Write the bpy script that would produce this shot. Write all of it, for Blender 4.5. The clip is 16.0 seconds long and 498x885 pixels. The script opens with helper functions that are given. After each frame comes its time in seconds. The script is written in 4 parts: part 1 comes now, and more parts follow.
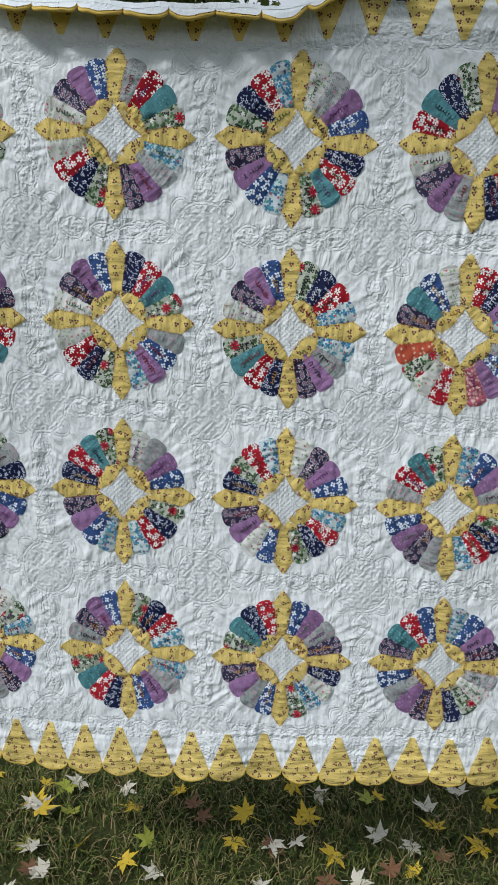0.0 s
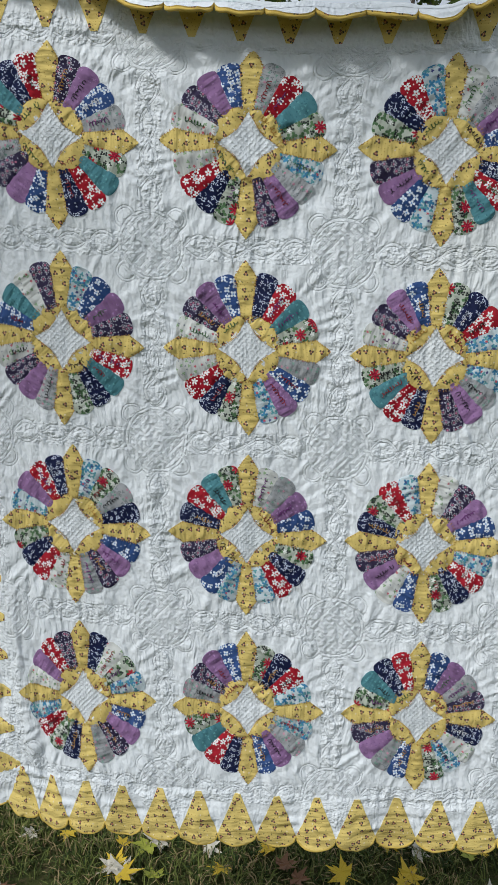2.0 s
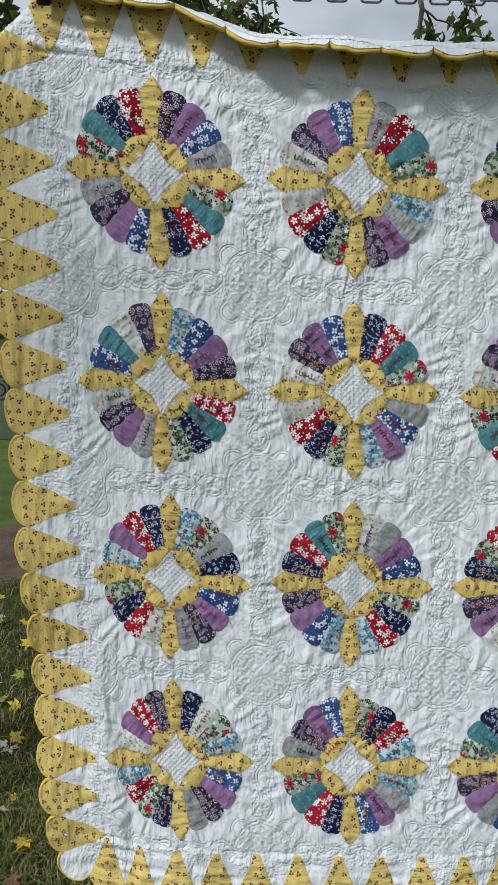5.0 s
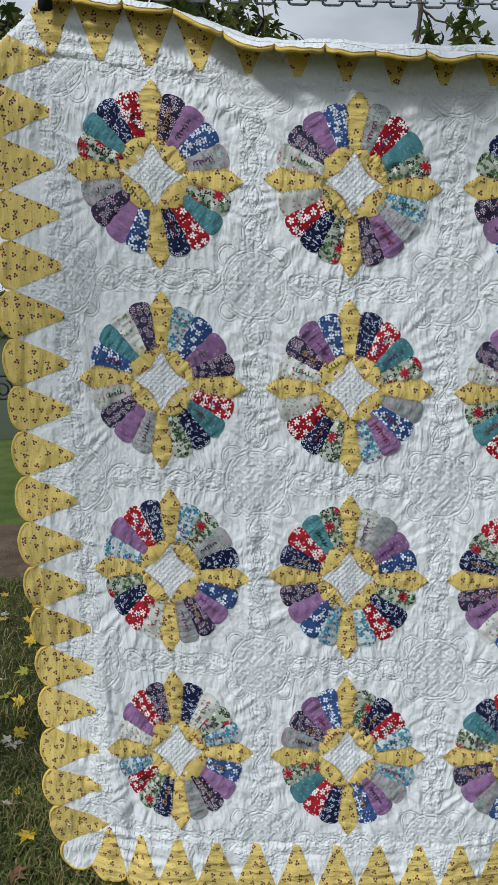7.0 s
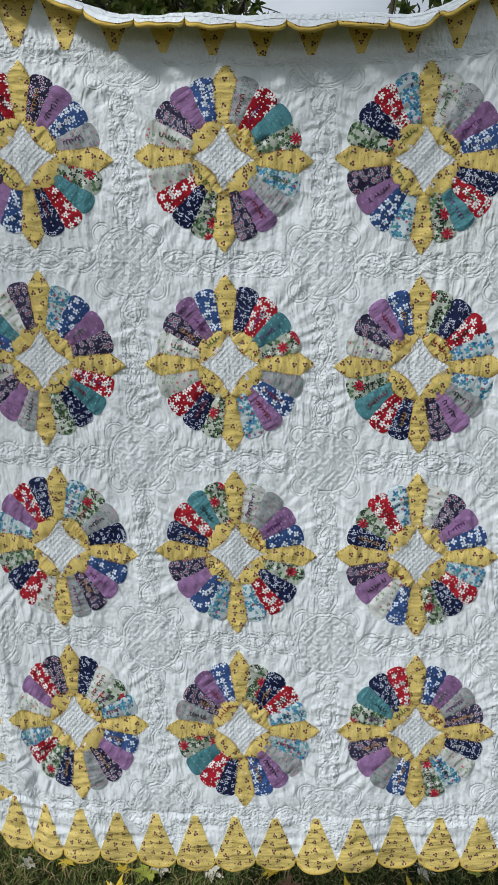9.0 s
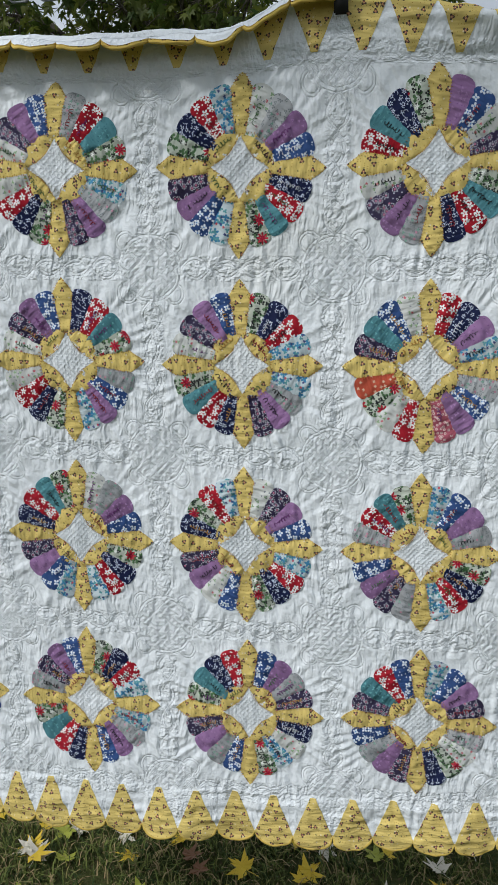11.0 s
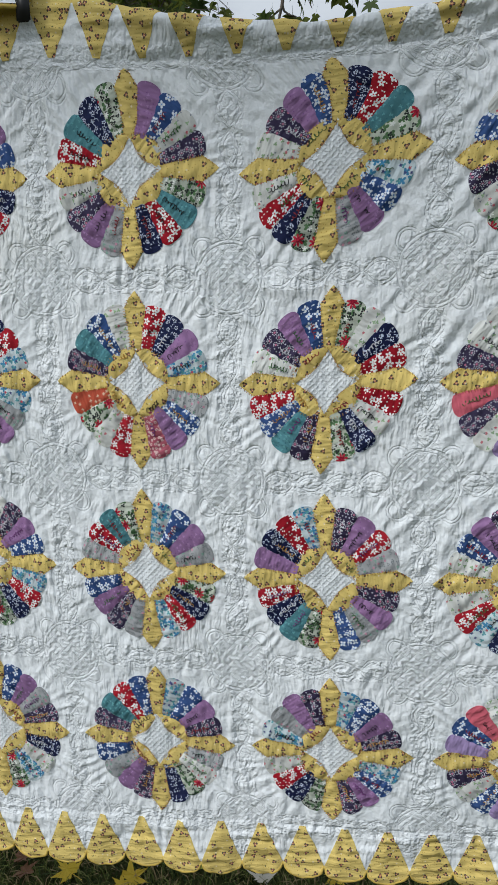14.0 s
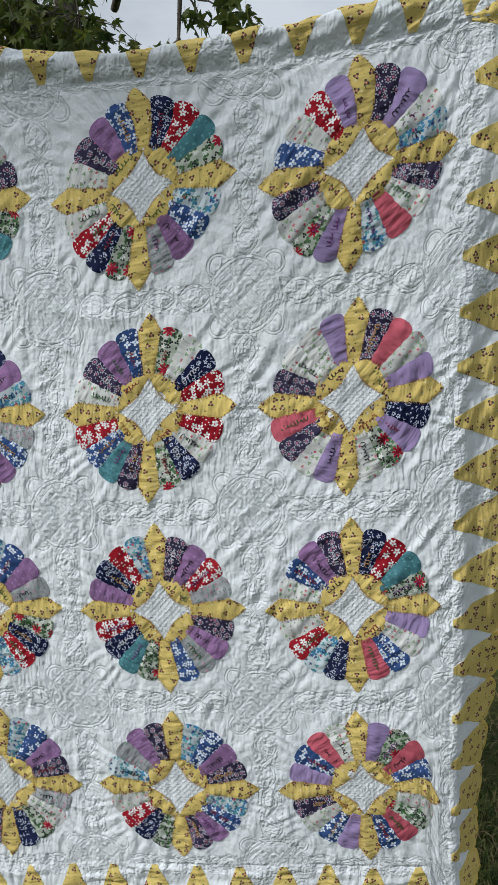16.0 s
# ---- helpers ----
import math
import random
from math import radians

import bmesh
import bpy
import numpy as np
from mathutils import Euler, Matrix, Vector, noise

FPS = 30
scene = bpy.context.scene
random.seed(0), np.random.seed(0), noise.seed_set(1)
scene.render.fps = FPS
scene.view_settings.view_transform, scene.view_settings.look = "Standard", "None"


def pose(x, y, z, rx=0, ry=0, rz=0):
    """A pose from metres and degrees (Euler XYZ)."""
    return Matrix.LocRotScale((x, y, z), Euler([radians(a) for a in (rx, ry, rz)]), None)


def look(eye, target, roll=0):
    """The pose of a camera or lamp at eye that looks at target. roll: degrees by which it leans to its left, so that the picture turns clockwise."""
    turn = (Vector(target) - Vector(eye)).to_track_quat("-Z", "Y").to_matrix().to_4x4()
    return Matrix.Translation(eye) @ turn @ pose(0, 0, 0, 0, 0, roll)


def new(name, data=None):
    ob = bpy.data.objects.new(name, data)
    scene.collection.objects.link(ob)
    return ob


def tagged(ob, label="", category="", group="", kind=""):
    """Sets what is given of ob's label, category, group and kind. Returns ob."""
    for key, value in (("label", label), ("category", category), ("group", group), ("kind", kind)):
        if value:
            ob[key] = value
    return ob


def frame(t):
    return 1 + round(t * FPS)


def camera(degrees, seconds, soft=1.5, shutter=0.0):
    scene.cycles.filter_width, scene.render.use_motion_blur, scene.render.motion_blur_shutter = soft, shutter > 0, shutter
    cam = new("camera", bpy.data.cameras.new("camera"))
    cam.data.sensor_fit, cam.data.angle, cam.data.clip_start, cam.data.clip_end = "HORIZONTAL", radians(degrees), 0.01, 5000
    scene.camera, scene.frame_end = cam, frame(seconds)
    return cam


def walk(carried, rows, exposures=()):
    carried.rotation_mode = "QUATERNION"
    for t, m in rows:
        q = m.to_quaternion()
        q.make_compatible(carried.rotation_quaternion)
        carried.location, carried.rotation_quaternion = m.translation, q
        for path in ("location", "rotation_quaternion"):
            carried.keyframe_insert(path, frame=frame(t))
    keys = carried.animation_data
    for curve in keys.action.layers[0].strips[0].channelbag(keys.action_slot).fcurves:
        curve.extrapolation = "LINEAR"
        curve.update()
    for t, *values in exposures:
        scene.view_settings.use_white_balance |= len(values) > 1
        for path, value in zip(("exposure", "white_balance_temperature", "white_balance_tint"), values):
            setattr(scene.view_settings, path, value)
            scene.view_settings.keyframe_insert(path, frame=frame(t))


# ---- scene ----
cam = camera(35.1, 16.0, 0.75)
METRES, EYE, TILT, LEAN, TURN = 2.802, 1.736, -12.28, -1.325, 3.573
EYE_X, EYE_Y = 0.780, -1.762
ROWS = [
    (0.0, 0.0, 0.0, 0.0, 0.0, 0.0, -0.0),
    (0.5, -0.0441, -0.0007, 0.0025, -0.7, 0.09, 0.16),
    (1.0, -0.0643, -0.0011, 0.0048, -0.97, 0.38, 0.36),
    (1.5, -0.0855, 0.0194, 0.0085, -0.96, 0.85, 0.46),
    (2.0, -0.1117, 0.0571, 0.0165, -0.79, 1.25, 0.57),
    (2.5, -0.1283, 0.0798, 0.0235, -0.91, 1.77, 0.73),
    (3.0, -0.1562, 0.088, 0.0278, -1.57, 2.24, 1.09),
    (3.5, -0.1964, 0.0877, 0.031, -2.77, 2.83, 1.52),
    (4.0, -0.2173, 0.0867, 0.0321, -3.88, 3.17, 1.81),
    (6.5, -0.2262, 0.0771, 0.0304, -4.66, 3.29, 1.7),
    (7.0, -0.2215, 0.0733, 0.0286, -4.26, 3.24, 1.85),
    (7.5, -0.2057, 0.071, 0.0254, -3.7, 3.19, 2.03),
    (8.0, -0.1786, 0.0704, 0.0229, -2.96, 3.06, 2.25),
    (8.5, -0.1414, 0.0723, 0.0189, -2.1, 2.84, 2.37),
    (9.0, -0.1024, 0.0646, 0.0162, -0.89, 2.39, 2.34),
    (9.5, -0.0536, 0.0417, 0.0192, 0.6, 1.93, 2.09),
    (10.0, -0.0003, 0.0409, 0.0165, 2.14, 1.8, 1.79),
    (12.5, 0.2361, 0.0448, 0.0241, 10.18, 0.49, -0.54),
    (13.0, 0.2819, 0.0642, 0.0309, 10.34, 0.15, -0.52),
    (13.5, 0.3127, 0.0779, 0.0309, 9.89, 0.27, -0.06),
    (14.0, 0.3317, 0.0784, 0.0344, 9.0, 0.49, 0.71),
    (14.5, 0.3398, 0.0544, 0.0303, 7.94, 0.88, 1.61),
    (15.0, 0.3582, 0.0322, 0.0275, 7.46, 1.44, 2.17),
    (15.5, 0.3856, 0.0535, 0.0268, 6.89, 1.71, 2.44),
    (16.0, 0.4237, 0.0954, 0.0342, 6.42, 2.23, 2.42),
]
walk(cam, [(t, pose(EYE_X, EYE_Y, EYE, TILT, LEAN, TURN) @ pose(METRES * x, METRES * y, METRES * z, 90 + pitch, roll, yaw)) for t, x, y, z, yaw, pitch, roll in ROWS], exposures=[(0.0, -0.64, 6270, 8), (16.0, -0.64, 6270, 8)])

# ---- light ----
SUN_EL, SUN_AZ = 39.0, 232.0
sun = new("sun", bpy.data.lights.new("sun", "SUN"))
sun.data.energy, sun.data.angle, sun.data.color = 4.2, radians(8.0), (1.0, 0.98, 0.955)
_az, _el = radians(SUN_AZ), radians(SUN_EL)
SUN_DIR = Vector((math.sin(_az) * math.cos(_el), math.cos(_az) * math.cos(_el), math.sin(_el)))
sun.matrix_world = look(SUN_DIR * 30, (0, 0, 0))

world = bpy.data.worlds.new("sky")
scene.world = world
world.use_nodes = True
wn, wl = world.node_tree.nodes, world.node_tree.links
wn.clear()
sky = wn.new("ShaderNodeTexSky")
sky.sky_type, sky.sun_disc = "NISHITA", False
sky.sun_elevation, sky.sun_rotation = _el, _az
wtc = wn.new("ShaderNodeTexCoord")
wmap = wn.new("ShaderNodeMapping")
wmap.inputs["Scale"].default_value = (1.6, 1.6, 4.0)
wnoise = wn.new("ShaderNodeTexNoise")
wnoise.inputs["Scale"].default_value, wnoise.inputs["Detail"].default_value = 2.2, 6.0
wramp = wn.new("ShaderNodeMapRange")
wramp.inputs["From Min"].default_value, wramp.inputs["From Max"].default_value = 0.30, 0.62
wramp.inputs["To Min"].default_value, wramp.inputs["To Max"].default_value = 0.50, 1.0
wmix = wn.new("ShaderNodeMix")
wmix.data_type = "RGBA"
wmix.inputs["B"].default_value = (16.6, 17.6, 19.0, 1)
wbg = wn.new("ShaderNodeBackground")
wbg.inputs["Strength"].default_value = 0.059
wout = wn.new("ShaderNodeOutputWorld")
wl.new(wtc.outputs["Generated"], wmap.inputs["Vector"])
wl.new(wmap.outputs["Vector"], wnoise.inputs["Vector"])
wl.new(wnoise.outputs["Fac"], wramp.inputs["Value"])
wl.new(wramp.outputs["Result"], wmix.inputs["Factor"])
wl.new(sky.outputs["Color"], wmix.inputs["A"])
wl.new(wmix.outputs["Result"], wbg.inputs["Color"])
wl.new(wbg.outputs["Background"], wout.inputs["Surface"])


# ---- materials ----
class Nodes:
    """A small node-graph writer."""

    def __init__(self, name):
        self.mat = bpy.data.materials.new(name)
        self.mat.use_nodes = True
        self.n, self.l = self.mat.node_tree.nodes, self.mat.node_tree.links
        self.bsdf = next(n for n in self.n if n.type == "BSDF_PRINCIPLED")

    def put(self, sock, v):
        if isinstance(v, bpy.types.NodeSocket):
            self.l.new(v, sock)
        elif isinstance(v, (tuple, list)) and len(v) == 3 and sock.type == "RGBA":
            sock.default_value = (*v, 1)
        else:
            sock.default_value = v

    def math(self, op, a, b=0.0, c=0.0):
        m = self.n.new("ShaderNodeMath")
        m.operation = op
        for k, v in enumerate((a, b, c)):
            self.put(m.inputs[k], v)
        return m.outputs[0]

    def vmath(self, op, a, b=(0, 0, 0)):
        m = self.n.new("ShaderNodeVectorMath")
        m.operation = op
        self.put(m.inputs[0], a)
        self.put(m.inputs[1], b)
        return m.outputs[1] if op == "LENGTH" else m.outputs[0]

    def mix(self, fac, a, b):
        m = self.n.new("ShaderNodeMix")
        m.data_type = "RGBA"
        self.put(m.inputs["Factor"], fac)
        self.put(m.inputs["A"], a)
        self.put(m.inputs["B"], b)
        return m.outputs["Result"]

    def step(self, v, lo, hi, a=0.0, b=1.0):
        m = self.n.new("ShaderNodeMapRange")
        m.interpolation_type = "SMOOTHSTEP"
        for k, x in zip(("Value", "From Min", "From Max", "To Min", "To Max"), (v, lo, hi, a, b)):
            self.put(m.inputs[k], x)
        return m.outputs["Result"]

    def noise(self, vec, scale, detail=3.0, rough=0.55):
        m = self.n.new("ShaderNodeTexNoise")
        self.put(m.inputs["Vector"], vec)
        m.inputs["Scale"].default_value, m.inputs["Detail"].default_value, m.inputs["Roughness"].default_value = scale, detail, rough
        return m.outputs["Fac"]

    def uv(self):
        return self.n.new("ShaderNodeUVMap").outputs["UV"]

    def coord(self, kind="Object"):
        return self.n.new("ShaderNodeTexCoord").outputs[kind]

    def rand(self):
        return self.n.new("ShaderNodeObjectInfo").outputs["Random"]

    def island(self):
        return self.n.new("ShaderNodeNewGeometry").outputs["Random Per Island"]

    def bump(self, height, strength=0.3, dist=0.002):
        m = self.n.new("ShaderNodeBump")
        m.inputs["Strength"].default_value, m.inputs["Distance"].default_value = strength, dist
        self.put(m.inputs["Height"], height)
        self.l.new(m.outputs["Normal"], self.bsdf.inputs["Normal"])

    def done(self, color, rough=0.85, metal=0.0, spec=0.3):
        self.put(self.bsdf.inputs["Base Color"], color)
        self.put(self.bsdf.inputs["Roughness"], rough)
        self.bsdf.inputs["Metallic"].default_value = metal
        self.bsdf.inputs["Specular IOR Level"].default_value = spec
        return self.mat


def motif(g, uv, per_m, size, petals, inner=0.0, shift=0.0, jitter=0.7, part_of=1.0):
    """Mask of scattered flowers, dots (petals 0) or rings (inner above 0), per_m of them a metre, size in cells."""
    v = g.n.new("ShaderNodeTexVoronoi")
    v.voronoi_dimensions = "2D"
    v.inputs["Scale"].default_value, v.inputs["Randomness"].default_value = 1.0, jitter
    p = g.vmath("ADD", g.vmath("MULTIPLY", uv, (per_m, per_m, per_m)), (shift, shift * 1.7, 0))
    g.l.new(p, v.inputs["Vector"])
    d = g.vmath("SUBTRACT", p, v.outputs["Position"])
    sep = g.n.new("ShaderNodeSeparateXYZ")
    g.l.new(d, sep.inputs[0])
    r = g.math("SQRT", g.math("ADD", g.math("MULTIPLY", sep.outputs[0], sep.outputs[0]), g.math("MULTIPLY", sep.outputs[1], sep.outputs[1])))
    tone = g.n.new("ShaderNodeSeparateColor")
    g.l.new(v.outputs["Color"], tone.inputs[0])
    limit = size
    if petals:
        ang = g.math("ARCTAN2", sep.outputs[1], sep.outputs[0])
        ang = g.math("ADD", ang, g.math("MULTIPLY", tone.outputs[0], 6.0))
        lobe = g.math("ABSOLUTE", g.math("COSINE", g.math("MULTIPLY", ang, petals / 2)))
        limit = g.math("MULTIPLY", g.math("ADD", g.math("MULTIPLY", lobe, 0.72), 0.28), size)
    m = g.math("LESS_THAN", r, limit)
    if inner:
        m = g.math("MULTIPLY", m, g.math("GREATER_THAN", r, inner))
    if part_of < 1:
        m = g.math("MULTIPLY", m, g.math("LESS_THAN", tone.outputs[1], part_of))
    return m


def cotton(name, ground, layers=(), weave=1.0, fade=0.20):
    """Printed cotton. layers: (colour, per_m, size, petals, inner, shift, part_of)."""
    g = Nodes(name)
    uv = g.uv()
    ground = tuple(0.88 * c for c in ground)
    worn = g.noise(uv, 26.0, 4.0)
    pale = tuple(min(1, c * (1 + 0.9 * fade) + 0.03 * fade) for c in ground)
    deep = tuple(c * (1 - 0.8 * fade) for c in ground)
    col = g.mix(g.step(g.math("ADD", worn, g.math("MULTIPLY", g.math("SUBTRACT", g.rand(), 0.5), 0.45)), 0.25, 0.75), deep, pale)
    for colour, per_m, size, petals, inner, shift, part_of in layers:
        col = g.mix(motif(g, uv, per_m, size, petals, inner, shift, 0.75, part_of), col, colour)
    fuzz = g.noise(uv, 420.0, 2.0)
    ridge = g.noise(g.vmath("MULTIPLY", uv, (0.34, 1.0, 1.0)), 115.0, 1.0)
    g.bump(g.math("ADD", g.math("MULTIPLY", fuzz, 0.10), ridge), 1.0 * weave, 0.0034)
    return g.done(col, 0.92, 0.0, 0.10)


WHITE = (0.78, 0.79, 0.78)
FAB = {
    "R": cotton("red_flowered_cotton", (0.36, 0.012, 0.024), [(WHITE, 62, 0.44, 5, 0, 0.0, 0.80), ((0.50, 0.05, 0.05), 62, 0.09, 0, 0, 0.0, 0.8), (WHITE, 130, 0.17, 0, 0, 4.3, 0.6)]),
    "T": cotton("teal_cotton", (0.085, 0.235, 0.270), [((0.13, 0.33, 0.35), 110, 0.30, 3, 0, 1.0, 0.6), ((0.05, 0.16, 0.20), 140, 0.24, 3, 0, 4.0, 0.4)]),
    "N": cotton("navy_sprigged_cotton", (0.010, 0.015, 0.055), [((0.55, 0.60, 0.72), 84, 0.34, 5, 0.15, 2.0, 0.55), ((0.45, 0.50, 0.64), 150, 0.30, 3, 0.0, 5.0, 0.35), ((0.40, 0.45, 0.60), 64, 0.42, 2, 0.33, 8.0, 0.9)]),
    "K": cotton("plum_rosette_cotton", (0.038, 0.030, 0.068), [((0.50, 0.49, 0.56), 74, 0.44, 8, 0.26, 1.3, 0.85), ((0.46, 0.16, 0.25), 74, 0.15, 0, 0, 1.3, 0.9), ((0.42, 0.42, 0.50), 150, 0.22, 0, 0, 7.0, 0.5)]),
    "P": cotton("orchid_purple_cotton", (0.275, 0.150, 0.305), [((0.34, 0.20, 0.38), 110, 0.30, 3, 0, 0.7, 0.5), ((0.20, 0.09, 0.25), 130, 0.20, 3, 0, 5.7, 0.35)]),
    "L": cotton("lavender_cotton", (0.33, 0.245, 0.45)),
    "B": cotton("blue_flowered_cotton", (0.040, 0.085, 0.235), [((0.66, 0.71, 0.77), 64, 0.43, 4, 0, 3.0, 0.80), ((0.16, 0.30, 0.60), 64, 0.10, 0, 0, 3.0, 0.8), ((0.55, 0.62, 0.72), 130, 0.22, 3, 0, 6.1, 0.5)]),
    "G": cotton("grey_figured_cotton", (0.38, 0.39, 0.40), [((0.20, 0.22, 0.23), 110, 0.38, 3, 0.10, 1.9, 0.7), ((0.48, 0.24, 0.31), 76, 0.18, 0, 0, 4.4, 0.35), ((0.19, 0.33, 0.27), 76, 0.24, 3, 0, 8.2, 0.4)]),
    "W": cotton("white_sprigged_cotton", (0.66, 0.67, 0.64), [((0.26, 0.38, 0.22), 76, 0.28, 3, 0, 2.2, 0.50), ((0.50, 0.12, 0.15), 66, 0.20, 5, 0, 5.5, 0.35), ((0.20, 0.22, 0.26), 90, 0.18, 3, 0, 9.1, 0.35)]),
    "F": cotton("rose_and_leaf_cotton", (0.46, 0.50, 0.42), [((0.09, 0.17, 0.08), 76, 0.52, 3, 0, 1.1, 0.72), ((0.03, 0.035, 0.035), 95, 0.44, 3, 0.08, 3.6, 0.6), ((0.68, 0.70, 0.66), 60, 0.30, 5, 0, 6.0, 0.45), ((0.42, 0.022, 0.045), 28, 0.34, 8, 0, 8.8, 0.55), ((0.22, 0.01, 0.03), 28, 0.15, 5, 0.05, 8.8, 0.55)]),
    "S": cotton("sky_blue_floral_cotton", (0.52, 0.60, 0.63), [((0.06, 0.22, 0.38), 66, 0.50, 4, 0, 1.7, 0.6), ((0.11, 0.30, 0.33), 90, 0.42, 3, 0, 4.9, 0.6), ((0.06, 0.07, 0.19), 76, 0.26, 5, 0, 7.7, 0.45), ((0.45, 0.07, 0.10), 52, 0.16, 5, 0, 9.9, 0.3)]),
    "C": cotton("coral_pink_cotton", (0.55, 0.115, 0.155)),
    "O": cotton("orange_red_cotton", (0.50, 0.09, 0.05), [((0.66, 0.46, 0.33), 90, 0.30, 4, 0, 2.5, 0.6)]),
    "M": cotton("maroon_checked_cotton", (0.36, 0.09, 0.125), [((0.62, 0.46, 0.44), 130, 0.34, 0, 0.14, 2.5, 0.9)]),
}
FABRIC_LABEL = {"R": "red cotton with white flowers", "T": "plain teal cotton", "N": "navy cotton with white sprigs", "K": "dark plum cotton with rosettes", "P": "orchid purple cotton", "L": "lavender cotton", "B": "blue cotton with white flowers", "G": "grey figured cotton", "W": "white sprigged cotton", "F": "green and black floral with red roses", "S": "sky blue floral cotton", "C": "coral pink cotton", "O": "orange-red print cotton", "M": "maroon checked cotton"}
YELLOW = cotton("yellow_sprigged_cotton", (0.74, 0.57, 0.185), [((0.40, 0.25, 0.05), 150, 0.12, 0, 0, 3.3, 0.5), ((0.07, 0.065, 0.05), 46, 0.25, 3, 0.06, 0.4, 0.9), ((0.36, 0.12, 0.09), 46, 0.15, 5, 0, 0.4, 0.9), ((0.62, 0.40, 0.20), 46, 0.06, 0, 0, 0.4, 0.9), ((0.16, 0.15, 0.06), 75, 0.15, 2, 0, 6.4, 0.30), ((0.72, 0.62, 0.40), 60, 0.10, 0, 0, 2.1, 0.4)], fade=0.10)
BINDING = cotton("yellow_binding_cotton", (0.70, 0.50, 0.12), fade=0.08)


class Q:
    """A number in a node graph, with arithmetic."""

    def __init__(self, g, v):
        self.g, self.v = g, v

    def op(self, name, other=0.0, third=0.0):
        pick = lambda o: o.v if isinstance(o, Q) else o
        return Q(self.g, self.g.math(name, self.v, pick(other), pick(third)))

    def __add__(self, o):
        return self.op("ADD", o)

    def __sub__(self, o):
        return self.op("SUBTRACT", o)

    def __mul__(self, o):
        return self.op("MULTIPLY", o)

    def over(self, o):
        return self.op("GREATER_THAN", o)

    def under(self, o):
        return self.op("LESS_THAN", o)

    def fract(self):
        return self.op("FRACT")

    def abs(self):
        return self.op("ABSOLUTE")


def quilting(g, uv):
    """Stitched lines of the quilting, 0 to 1, from places on the cloth in metres."""
    sep = g.n.new("ShaderNodeSeparateXYZ")
    wob = g.n.new("ShaderNodeTexNoise")
    g.put(wob.inputs["Vector"], uv)
    wob.inputs["Scale"].default_value = 34.0
    drift = g.vmath("MULTIPLY", g.vmath("SUBTRACT", wob.outputs["Color"], (0.5, 0.5, 0.5)), (0.006, 0.006, 0.0))
    g.l.new(g.vmath("ADD", uv, drift), sep.inputs[0])
    U, V = Q(g, sep.outputs[0]) * (1 / 0.3818), Q(g, sep.outputs[1]) * (-1 / 0.391)
    a, b = U.fract() - 0.5, V.fract() - 0.5
    cu, cv = (U + 0.5).fract() - 0.5, (V + 0.5).fract() - 0.5
    hyp = lambda p, q: (p * p + q * q).op("SQRT")
    line = lambda d, w=0.0050: Q(g, g.step(d.abs().v, 0.0, w, 1.0, 0.0))
    saw = lambda q, p: ((q * (1 / p) + 0.5).fract() - 0.5).abs() * p
    r, rc = hyp(cu, cv), hyp(a, b)
    hatch = line(saw(a + b, 0.046) * 0.7) + line(saw(a - b, 0.046) * 0.7) + line(saw(a + b + 0.013, 0.046) * 0.7) * 0.6 + line(saw(a - b + 0.013, 0.046) * 0.7) * 0.6
    groove = hatch.op("MINIMUM", 1.0) * rc.under(0.152) + line(rc - 0.157) + line(rc - 0.174)

    def leaf(p, q, p0, p1, half):
        m = (p - p0) * (1 / (p1 - p0))
        edge = (m.op("MAXIMUM", 0.0).op("MINIMUM", 1.0) * math.pi).op("SINE").op("MAXIMUM", 0.0).op("POWER", 0.8) * half
        return (line(q.abs() - edge) + line(q.abs() - (edge - 0.017).op("MAXIMUM", 0.0))) * p.over(p0) * p.under(p1)

    for p, q in ((a, b), (b, a)):
        groove = groove + leaf(p.abs(), q, 0.168, 0.335, 0.062) + leaf(p.abs(), q, 0.340, 0.5, 0.045)
    lobe = hyp(a.abs() - 0.132, b.abs() - 0.132)
    groove = groove + (line(lobe - 0.056) + line(lobe - 0.042)) * rc.over(0.178)
    groove = groove * r.over(0.42)
    centre = line(saw(cu + cv, 0.030) * 0.7, 0.007) + line(saw(cu - cv, 0.030) * 0.7, 0.007)
    groove = groove + centre.op("MINIMUM", 1.0) * r.under(0.175)
    groove = groove * U.over(-0.5) * U.under(5.5) * V.over(-0.5) * V.under(3.5)
    stitches = Q(g, g.step(g.noise(uv, 300.0, 1.0), 0.35, 0.6, 0.2, 1.0))
    dense = rc.under(0.19) + a.abs().under(0.065) + b.abs().under(0.065)
    return groove.op("MINIMUM", 1.0) * stitches, dense.op("MINIMUM", 1.0) * r.over(0.40)


